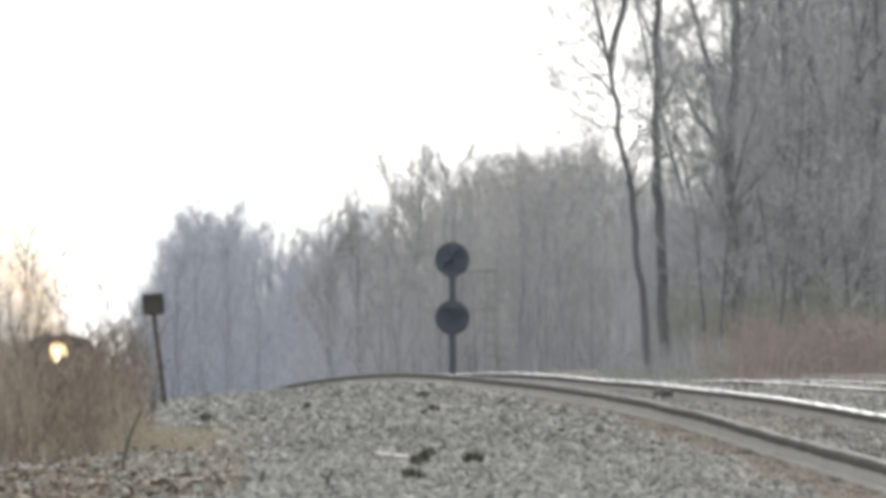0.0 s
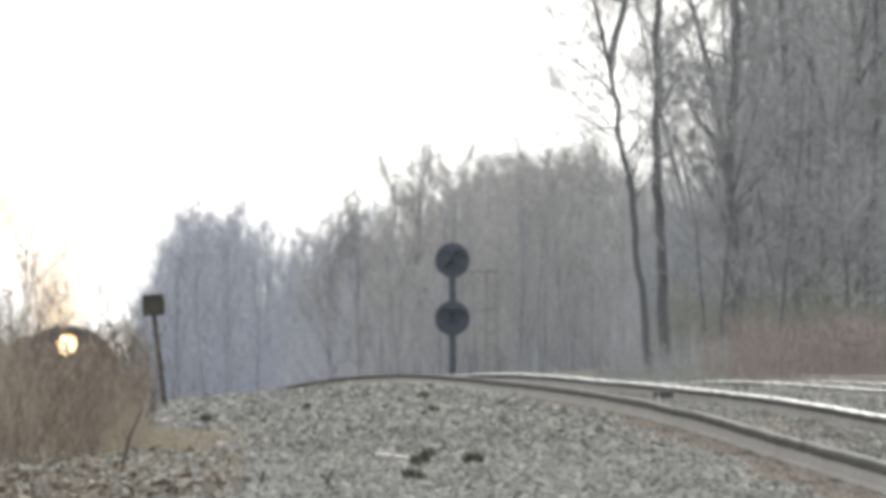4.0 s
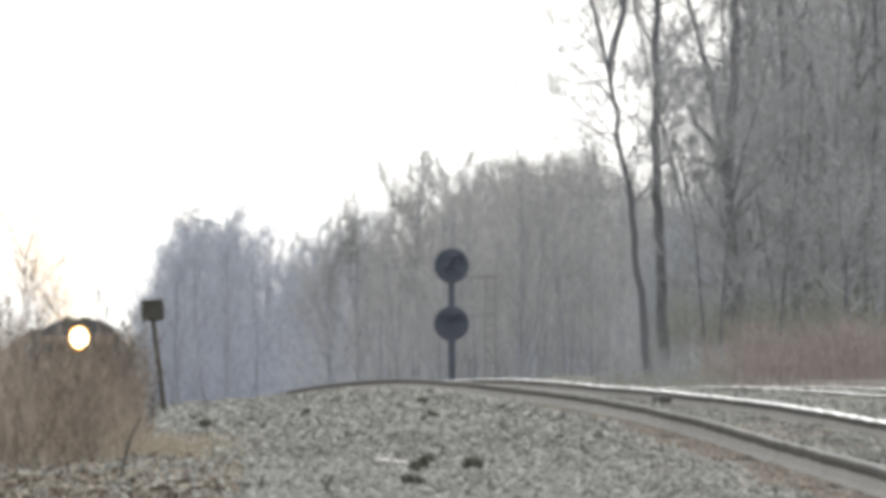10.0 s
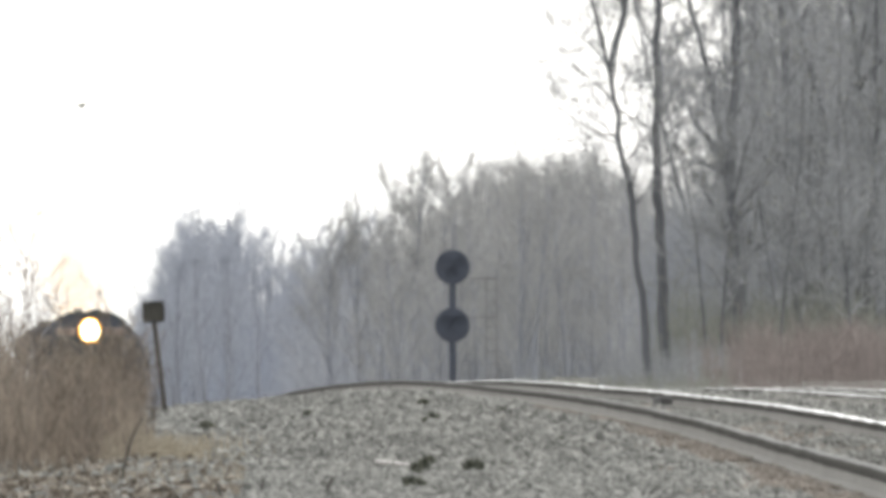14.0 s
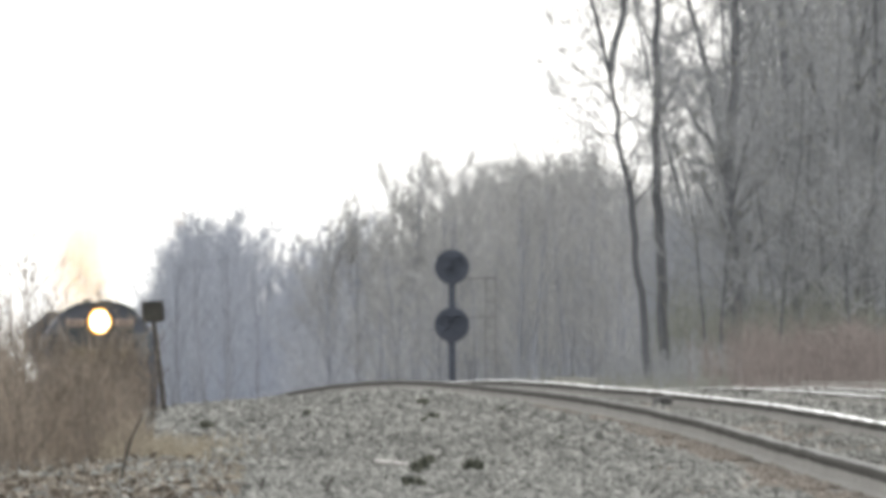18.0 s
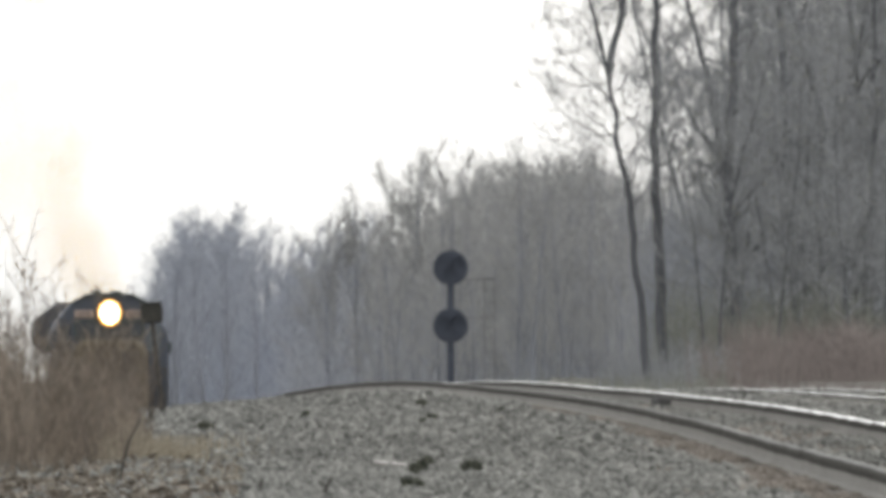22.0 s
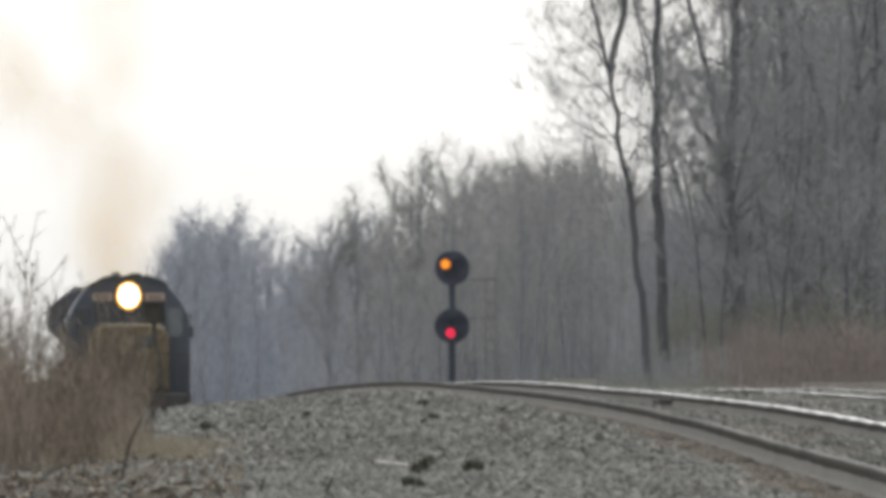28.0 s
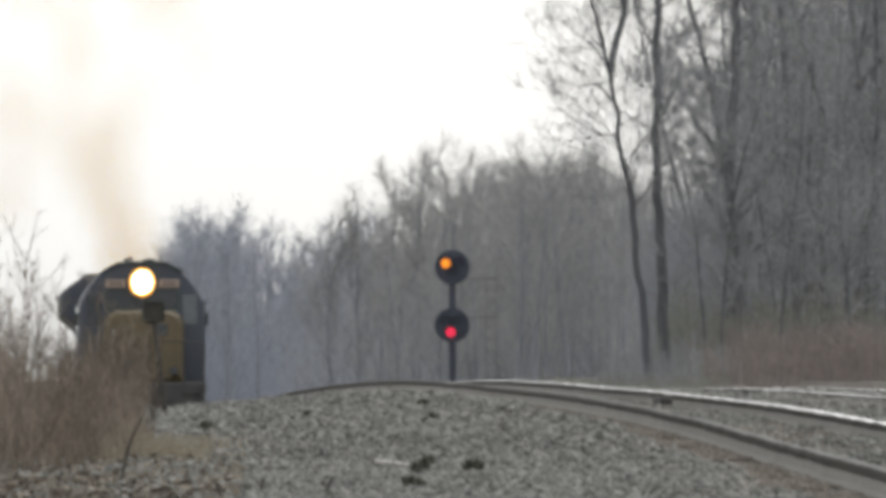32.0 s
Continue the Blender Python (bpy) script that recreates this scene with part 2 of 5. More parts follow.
# ---- mesh building ----
class Shape:
    """Vertices and faces of one mesh."""

    def __init__(self):
        self.v, self.f, self.top = [], [], []

    def tube(self, points, radii, sides=4, cap=False):
        pts = [Vector(p) for p in points]
        base = len(self.v)
        last = len(pts) - 1
        for i, p in enumerate(pts):
            way = (pts[min(i + 1, last)] - pts[max(i - 1, 0)])
            way = way.normalized() if way.length > 1e-9 else Vector((0, 0, 1))
            a = way.cross(Vector((0.31, 0.9, 0.28)) if abs(way.y) < 0.9 else Vector((1, 0, 0.1))).normalized()
            b = way.cross(a)
            for k in range(sides):
                t = 2 * math.pi * k / sides
                self.v.append(p + (a * math.cos(t) + b * math.sin(t)) * radii[i])
        for i in range(last):
            for k in range(sides):
                q = (k + 1) % sides
                self.f.append((base + i * sides + k, base + i * sides + q, base + (i + 1) * sides + q, base + (i + 1) * sides + k))
        if cap:
            self.f.append(tuple(base + k for k in reversed(range(sides))))
            self.f.append(tuple(base + last * sides + k for k in range(sides)))
        return self

    def box(self, centre, size, chamfer=0.0, turn=None):
        """A box with its edges cut."""
        bm = bmesh.new()
        bmesh.ops.create_cube(bm, size=1)
        for w in bm.verts:
            w.co = Vector((w.co.x * size[0], w.co.y * size[1], w.co.z * size[2]))
        if chamfer:
            bmesh.ops.bevel(bm, geom=list(bm.edges), offset=min(chamfer, 0.45 * min(size)), segments=1, affect="EDGES", profile=0.5)
        self.join(bm, Matrix.Translation(centre) @ (turn or Matrix()))
        return self

    def join(self, bm, m):
        base = len(self.v)
        bm.verts.index_update()
        self.v.extend(m @ w.co for w in bm.verts)
        self.f.extend(tuple(base + w.index for w in face.verts) for face in bm.faces)
        bm.free()

    def prism(self, outline, y0, y1, inset=0.0):
        """An outline in x and z, drawn out along y. inset: how far both ends taper in, over that length."""
        base, n = len(self.v), len(outline)
        cx = sum(p[0] for p in outline) / n
        cz = sum(p[1] for p in outline) / n
        rings = [(y0, 1.0), (y1, 1.0)]
        if inset:
            w = 1 - inset / max(abs(p[0] - cx) for p in outline)
            rings = [(y0, w), (y0 + inset, 1.0), (y1 - inset, 1.0), (y1, w)]
        for y, s in rings:
            self.v.extend(Vector((cx + (p[0] - cx) * s, y, cz + (p[1] - cz) * s)) for p in outline)
        for r in range(len(rings) - 1):
            for k in range(n):
                q = (k + 1) % n
                self.f.append((base + r * n + k, base + r * n + q, base + (r + 1) * n + q, base + (r + 1) * n + k))
        self.f.append(tuple(base + k for k in reversed(range(n))))
        self.f.append(tuple(base + (len(rings) - 1) * n + k for k in range(n)))
        return self

    def disc(self, centre, radius, y0, y1, sides=24, edge=0.0):
        """A round plate that faces along y, with its rim rounded by edge."""
        rings = [(y0, radius - edge), (y0 + edge, radius), (y1 - edge, radius), (y1, radius - edge)] if edge else [(y0, radius), (y1, radius)]
        base = len(self.v)
        for y, r in rings:
            for k in range(sides):
                t = 2 * math.pi * k / sides
                self.v.append(Vector((centre[0] + r * math.cos(t), y, centre[1] + r * math.sin(t))))
        for r in range(len(rings) - 1):
            for k in range(sides):
                q = (k + 1) % sides
                self.f.append((base + r * sides + k, base + r * sides + q, base + (r + 1) * sides + q, base + (r + 1) * sides + k))
        self.f.append(tuple(base + k for k in reversed(range(sides))))
        self.f.append(tuple(base + (len(rings) - 1) * sides + k for k in range(sides)))
        return self

    def mesh(self, name, smooth=False):
        me = bpy.data.meshes.new(name)
        me.from_pydata([tuple(p) for p in self.v], [], self.f)
        if smooth:
            me.shade_smooth()
        return me


def quick_mesh(name, verts, tris):
    """A mesh from arrays of places and triangles."""
    me = bpy.data.meshes.new(name)
    me.vertices.add(len(verts))
    me.vertices.foreach_set("co", np.asarray(verts, np.float32).ravel())
    me.loops.add(tris.size)
    me.loops.foreach_set("vertex_index", np.asarray(tris, np.int32).ravel())
    me.polygons.add(len(tris))
    me.polygons.foreach_set("loop_start", np.arange(0, tris.size, 3, dtype=np.int32))
    me.update(calc_edges=True)
    return me


def part(name, shape, material, parent=None, label="", smooth=False):
    me = shape if isinstance(shape, bpy.types.Mesh) else shape.mesh(name, smooth)
    if not me.materials:
        me.materials.append(material)
    ob = new(name, me)
    ob.parent = parent
    if label:
        tagged(ob, label)
    return ob


def thing(name, m, label, category, group="", kind=""):
    ob = new(name)
    ob.matrix_basis = m
    ob.empty_display_size = 0.2
    return tagged(ob, label, category, group, kind)


def on_ground(x, d, dz=0.0):
    return float(ground_z(x, d)) + dz


# ---- ground: one sheet to the horizon ----
def build_ground():
    ds = np.concatenate([np.arange(-60, 90, 10), np.arange(90, 360, 1.5), np.arange(360, 700, 5), np.arange(700, 1300, 50), np.arange(1300, 5001, 300)])
    xs = np.concatenate([-np.geomspace(1500, 16, 18), np.arange(-15, 16, 0.5), np.geomspace(16, 1500, 18)])
    gx, gd = np.meshgrid(xs, ds)
    gx = gx + line_x(np.clip(gd, 0, 700)) * np.clip(1 - np.abs(gx) / 200, 0, 1)
    gz = ground_z(gx, gd)
    rough = np.array([noise.noise((x * 0.9, y * 0.35, 0)) * 0.05 + noise.noise((x * 0.11, y * 0.05, 7)) * 0.1 * min(1, abs(x - c) / 12)
                      for x, y, c in zip(gx.ravel(), gd.ravel(), line_x(gd.ravel()))])
    v = np.stack([gx.ravel(), gd.ravel(), gz.ravel() + rough], 1)
    nx, nd = len(xs), len(ds)
    a = (np.arange(nd - 1)[:, None] * nx + np.arange(nx - 1)[None]).ravel()
    tris = np.concatenate([np.stack([a, a + 1, a + nx + 1], 1), np.stack([a, a + nx + 1, a + nx], 1)])
    me = quick_mesh("ground", v, tris)
    me.shade_smooth()
    ob = part("ground", me, GROUND)
    tagged(ob, "bare gravel and brown earth falling away behind a crest", "ground", kind="structure")


build_ground()


# ---- two tracks of rails on ties ----
RAIL_OUTLINE = ((-0.075, -0.17), (0.075, -0.17), (0.075, -0.155), (0.018, -0.137), (0.012, -0.078), (0.012, -0.05), (0.036, -0.042), (0.036, -0.008),
                (0.03, 0.0), (-0.03, 0.0), (-0.036, -0.008), (-0.036, -0.042), (-0.012, -0.05), (-0.012, -0.078), (-0.018, -0.137), (-0.075, -0.155))


def rail_mesh(offset, d0, d1, step, drop, head):
    ds = np.append(np.arange(d0, d1, step), d1)
    s, n = Shape(), len(RAIL_OUTLINE)
    # the finer ripple stands in for heat shimmer along the rails
    dip = [0.006 * noise.noise((d * 0.08, offset, 3)) + 0.008 * noise.noise((d * 0.7, offset, 7)) for d in ds]
    for d, w in zip(ds, dip):
        x, z = float(line_x(d)) + offset + w * 0.6, float(line_z(d)) + w - drop
        s.v.extend((x + a, d, z + b) for a, b in RAIL_OUTLINE)
    for i in range(len(ds) - 1):
        for k in range(n):
            q = (k + 1) % n
            s.f.append((i * n + k, i * n + q, (i + 1) * n + q, (i + 1) * n + k))
    me = s.mesh("rail")
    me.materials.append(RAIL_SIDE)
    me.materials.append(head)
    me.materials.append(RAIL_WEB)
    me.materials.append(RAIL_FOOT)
    # slot 2 puts the head's shade into the colour of the upper web
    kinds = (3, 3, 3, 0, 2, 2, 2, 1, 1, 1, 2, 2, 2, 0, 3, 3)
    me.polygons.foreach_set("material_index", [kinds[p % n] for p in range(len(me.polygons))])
    return me


def build_track(offset, drop, label):
    track = thing("railway_track", pose(0, 0, 0), label, "railway track", "railway tracks")
    for side in (-0.7175, 0.7175):
        # glints are painted on the right-hand heads only; the left head is a duller copy
        head = RAIL_DULL if offset + side < 0 else RAIL_TOP
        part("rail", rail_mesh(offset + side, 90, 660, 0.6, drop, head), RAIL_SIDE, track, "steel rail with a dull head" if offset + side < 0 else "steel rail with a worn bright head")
    tie_shape = Shape().box((0, 0, -0.09), (2.6, 0.23, 0.18), 0.012)
    plate_shape = Shape().box((0, 0, 0.008), (0.3, 0.2, 0.016), 0.004)
    tie_me, plate_me = tie_shape.mesh("tie"), plate_shape.mesh("tie_plate")
    tie_me.materials.append(TIE)
    plate_me.materials.append(RAIL_SIDE)
    rng = random.Random(int(offset * 10) + 5)
    for k in range(260):
        d = 97 + k * 0.53
        slope = float(line_x(d + 1) - line_x(d - 1)) / 2
        m = pose(float(line_x(d)) + offset + rng.uniform(-0.04, 0.04), d, float(line_z(d)) - 0.185 - drop, 0, rng.uniform(-0.4, 0.4), math.degrees(-slope) + rng.uniform(-1.2, 1.2))
        tie = part("tie", tie_me, TIE, track)
        tie.matrix_basis = m
        if k < 60:
            for side in (-0.7175, 0.7175):
                plate = part("tie_plate", plate_me, RAIL_SIDE, tie)
                plate.matrix_basis = pose(side, 0, 0)
    return track


build_track(0.0, 0.0, "main railway track on weathered ties in grey ballast")
build_track(5.0, 0.12, "second railway track with shining rails on ballast")


# ---- ballast ----
def stone_cloud(name, places, sizes, rng, flat=0.9, rough=False):
    """Rough six-cornered stones, each turned and shaped by chance."""
    n = len(places)
    base = np.array([(1, 0, 0), (-1, 0, 0), (0, 1, 0), (0, -1, 0), (0, 0, 1), (0, 0, -1)], float)
    t = np.array([(0, 2, 4), (2, 1, 4), (1, 3, 4), (3, 0, 4), (2, 0, 5), (1, 2, 5), (3, 1, 5), (0, 3, 5)])
    if rough:
        base = np.array([(1, 1, 1), (-1, -1, 1), (-1, 1, -1), (1, -1, -1)], float) * 0.75
        t = np.array([(0, 2, 1), (0, 3, 2), (0, 1, 3), (1, 2, 3)])
    c = len(base)
    v = base[None] * rng.uniform(0.6, 1.15, (n, c, 1)) + rng.normal(0, 0.22, (n, c, 3))
    ax = rng.normal(size=(n, 3))
    ax /= np.linalg.norm(ax, axis=1)[:, None]
    ang = rng.uniform(0, 6.28, n)
    corners = c
    c, s = np.cos(ang)[:, None, None], np.sin(ang)[:, None, None]
    cross = np.cross(ax[:, None, :], v)
    dot = (v * ax[:, None, :]).sum(2, keepdims=True)
    v = v * c + cross * s + ax[:, None, :] * dot * (1 - c)
    v[:, :, 2] *= flat
    v = v * sizes[:, None, None] + places[:, None, :]
    tris = (t[None] + corners * np.arange(n)[:, None, None]).reshape(-1, 3)
    return quick_mesh(name, v.reshape(-1, 3), tris)


def scatter(rng, u0, u1, d0, d1, spacing):
    count = int((u1 - u0) * (d1 - d0) / spacing ** 2)
    u, d = rng.uniform(u0, u1, count), rng.uniform(d0, d1, count)
    return u, d


def heap(x, d):
    """Slight heaps and hollows in the ballast."""
    return np.maximum(0.035 * np.sin(x * 1.9 + d * 0.11) * np.sin(d * 0.23 + x * 0.7) + 0.02 * np.sin(x * 4.1 - d * 0.37), -0.012) + 0.012


def build_ballast():
    rng = np.random.default_rng(4)
    ballast = thing("ballast_bed", pose(0, 0, 0), "wide bed of loose grey crushed stone ballast", "ballast", kind="stuff")
    for u0, u1, d0, d1, spacing, size in ((-4.2, -1.25, 93, 103, 0.058, 0.028), (-6.6, -1.25, 103, 130, 0.058, 0.028), (-6.8, -1.25, 130, 180, 0.088, 0.038), (-7.0, -1.2, 180, 345, 0.135, 0.052),
                                          (-0.64, 0.64, 97, 330, 0.1, 0.03), (0.85, 4.0, 97, 330, 0.12, 0.042), (4.0, 6.2, 100, 330, 0.13, 0.05)):
        u, d = scatter(rng, u0, u1, d0, d1, spacing)
        x = u + line_x(d)
        z = ground_z(x, d) + heap(x, d) + rng.uniform(-0.02, 0.012, len(u)) - np.where(u > 3, 0.06, 0)
        size = size * rng.choice([0.6, 0.9, 1.2, 1.6], len(u), p=[0.35, 0.35, 0.22, 0.08])
        me = stone_cloud("stones", np.stack([x, d, z], 1), size, rng, 0.9, d0 >= 130 or u0 > -1)
        tagged(part("stones", me, STONE, ballast), kind="stuff")
    u, d = scatter(rng, -1.75, -0.77, 95, 260, 0.06)
    u = np.where(u < -1.3, -1.3 + (u + 1.3) * rng.uniform(0.5, 3.4, len(u)), u)
    x = u + line_x(d)
    keep = np.array([noise.noise((p * 1.6, q * 0.16, 5)) for p, q in zip(u, d)]) + 0.35 * (u + 1.6) > -0.12
    u, d, x = u[keep], d[keep], x[keep]
    me = stone_cloud("rusty_stones", np.stack([x, d, ground_z(x, d) + 0.008 + rng.uniform(-0.012, 0.012, len(u))], 1), 0.022 * rng.uniform(0.5, 1.3, len(u)), rng)
    tagged(part("rusty_stones", me, DIRT, ballast, "brown rust-stained fines beside the rail"), kind="stuff")
    u, d = scatter(rng, -0.64, 0.68, 95, 330, 0.11)
    x = u + line_x(d)
    me = stone_cloud("crib_fines", np.stack([x, d, ground_z(x, d) + rng.uniform(-0.015, 0.02, len(u))], 1), 0.03 * rng.uniform(0.5, 1.3, len(u)), rng)
    tagged(part("crib_fines", me, DIRT, ballast, "brown-grey fines between the rails"), kind="stuff")
    shapes = [stone_cloud("stone", np.zeros((1, 3)), np.ones(1), rng, 0.75) for _ in range(8)]
    for me in shapes:
        me.materials.append(STONE_EACH)
    for k in range(300):
        d = rng.uniform(107.5, 114)
        x = float(line_x(d)) + rng.uniform(-6.0, -1.6)
        s = rng.uniform(0.025, 0.045)
        ob = part("stone", shapes[k % 8], STONE_EACH, ballast)
        ob.matrix_basis = pose(x, d, on_ground(x, d, float(heap(x, d)) + 0.012), 0, 0, rng.uniform(0, 360)) @ Matrix.Scale(s, 4)


# ---- trees ----
def grow(rng, height, radius, levels, guide=None, first=0.25, sides=6, twig=0.012, counts=(14, 6, 5), spread=0.75, buds=0, reach=0.21, stout=0.017, keep=2):
    """A bare tree: a bending trunk, limbs and finer and finer twigs. Returns the shapes of wood, twigs and buds."""
    wood, fine, leaf = Shape(), Shape(), Shape()

    def limb(start, way, length, r, level):
        if level >= 3:
            a = Vector(start)
            out = Vector(way).normalized()
            b = out.cross(Vector((rng.uniform(-1, 1), rng.uniform(-1, 1), rng.uniform(-1, 1)))).normalized() * twig
            k = len(fine.v)
            fine.v.extend([a - b, a + b, a + (out + Vector((0, 0, 0.25))) * length * 1.15])
            fine.f.append((k, k + 1, k + 2))
            if rng.random() < 0.2 * buds:
                p = a + out * length * rng.random()
                k = len(leaf.v)
                leaf.v.extend(p + Vector((rng.uniform(-1, 1), rng.uniform(-1, 1), rng.uniform(-1, 1))) * 0.03 for _ in range(3))
                leaf.f.append((k, k + 1, k + 2))
            return
        steps = 7 if level == 0 else (5 if level == 1 else (3 if level == 2 else 1))
        pts, rad = [Vector(start)], [r]
        way = Vector(way).normalized()
        if level == 0 and guide:
            pts = []
            for (ax, az), (bx, bz) in zip(guide, guide[1:]):
                n = max(1, round((bz - az) / 0.4))
                for i in range(n + (bz == guide[-1][1])):
                    t = i / n
                    pts.append(Vector((ax + (bx - ax) * t + rng.gauss(0, 0.028), 0.15 * math.sin(az + (bz - az) * t), az + (bz - az) * t)))
            rad = [max(r * (1 - 0.8 * p.z / height) * rng.uniform(0.88, 1.12), 0.03) for p in pts]
        else:
            for i in range(steps):
                wob = 0.12 if level == 0 else 0.36
                way = (way + Vector((rng.uniform(-wob, wob), rng.uniform(-wob, wob), rng.uniform(-wob, wob) + (0.0 if level == 0 else 0.09)))).normalized()
                pts.append(pts[-1] + way * (length / steps))
                rad.append(max(r * (1 - 0.88 * (i + 1) / steps), twig * 0.7))
        (wood if level < keep else fine).tube(pts, rad, sides if level == 0 else (5 if level == 1 else 3))
        if level + 1 >= levels:
            for _ in range(buds):
                p = pts[-1] + Vector((rng.uniform(-1, 1), rng.uniform(-1, 1), rng.uniform(-1, 1))) * 0.12
                s = rng.uniform(0.012, 0.028)
                b = len(leaf.v)
                leaf.v.extend(p + Vector((rng.uniform(-1, 1), rng.uniform(-1, 1), rng.uniform(-1, 1))) * s for _ in range(3))
                leaf.f.append((b, b + 1, b + 2))
            return
        seg = [(pts[i + 1] - pts[i]).length for i in range(len(pts) - 1)]
        total = sum(seg)
        n = counts[level] if level == 0 else max(2, round(counts[level] * rng.uniform(0.6, 1.3)))
        for k in range(n):
            at = first + (1 - first) * (k + rng.random()) / n if level == 0 else rng.uniform(0.2, 1.0)
            run, i = at * total, 0
            while i < len(seg) - 1 and run > seg[i]:
                run -= seg[i]
                i += 1
            t = min(1, run / max(seg[i], 1e-6))
            p = pts[i].lerp(pts[i + 1], t)
            here = rad[i] + (rad[i + 1] - rad[i]) * t
            along = (pts[i + 1] - pts[i]).normalized()
            side = Vector((rng.uniform(-1, 1), rng.uniform(-1, 1), rng.uniform(-0.2, 0.5)))
            side = (side - along * side.dot(along)).normalized()
            out = (along * rng.uniform(0.35, 0.9) + side * spread * rng.uniform(0.7, 1.3)).normalized()
            if level == 0:
                out.z = max(out.z, 0.3)
                far = height * reach * (1.15 - at * 0.75) * rng.uniform(0.6, 1.25)
            else:
                far = length * rng.uniform(0.3, 0.6)
            limb(p, out, far, max(min(here * 0.6, far * stout), twig), level + 1)

    limb((0, 0, 0), (rng.uniform(-0.06, 0.06), rng.uniform(-0.06, 0.06), 1), height, radius, 0)
    return wood, fine, leaf


def tree(name, shapes, bark, twigs, label, group):
    t = thing(name, pose(0, 0, 0), label, "tree", group)
    part("trunk", shapes[0], bark, t)
    if shapes[1].v:
        tagged(part("crown", shapes[1], twigs, t), kind="stuff")
    if shapes[2].v:
        tagged(part("foliage", shapes[2], BUD, t, "sparse pale spring buds"), kind="stuff")
    return t


def plant(ob, x, d, turn, lean=0.0, scale=1.0, dz=-0.1):
    m = pose(x, d, on_ground(x, d, dz), lean, 0, turn)
    ob.matrix_basis = m @ Matrix.Scale(scale, 4)


def place_copy(ob, x, d, turn, lean=0.0, scale=1.0, dz=-0.1):
    c = copy_thing(ob, pose(x, d, on_ground(x, d, dz), lean, 0, turn))
    c.scale = (scale, scale, scale)
    return c


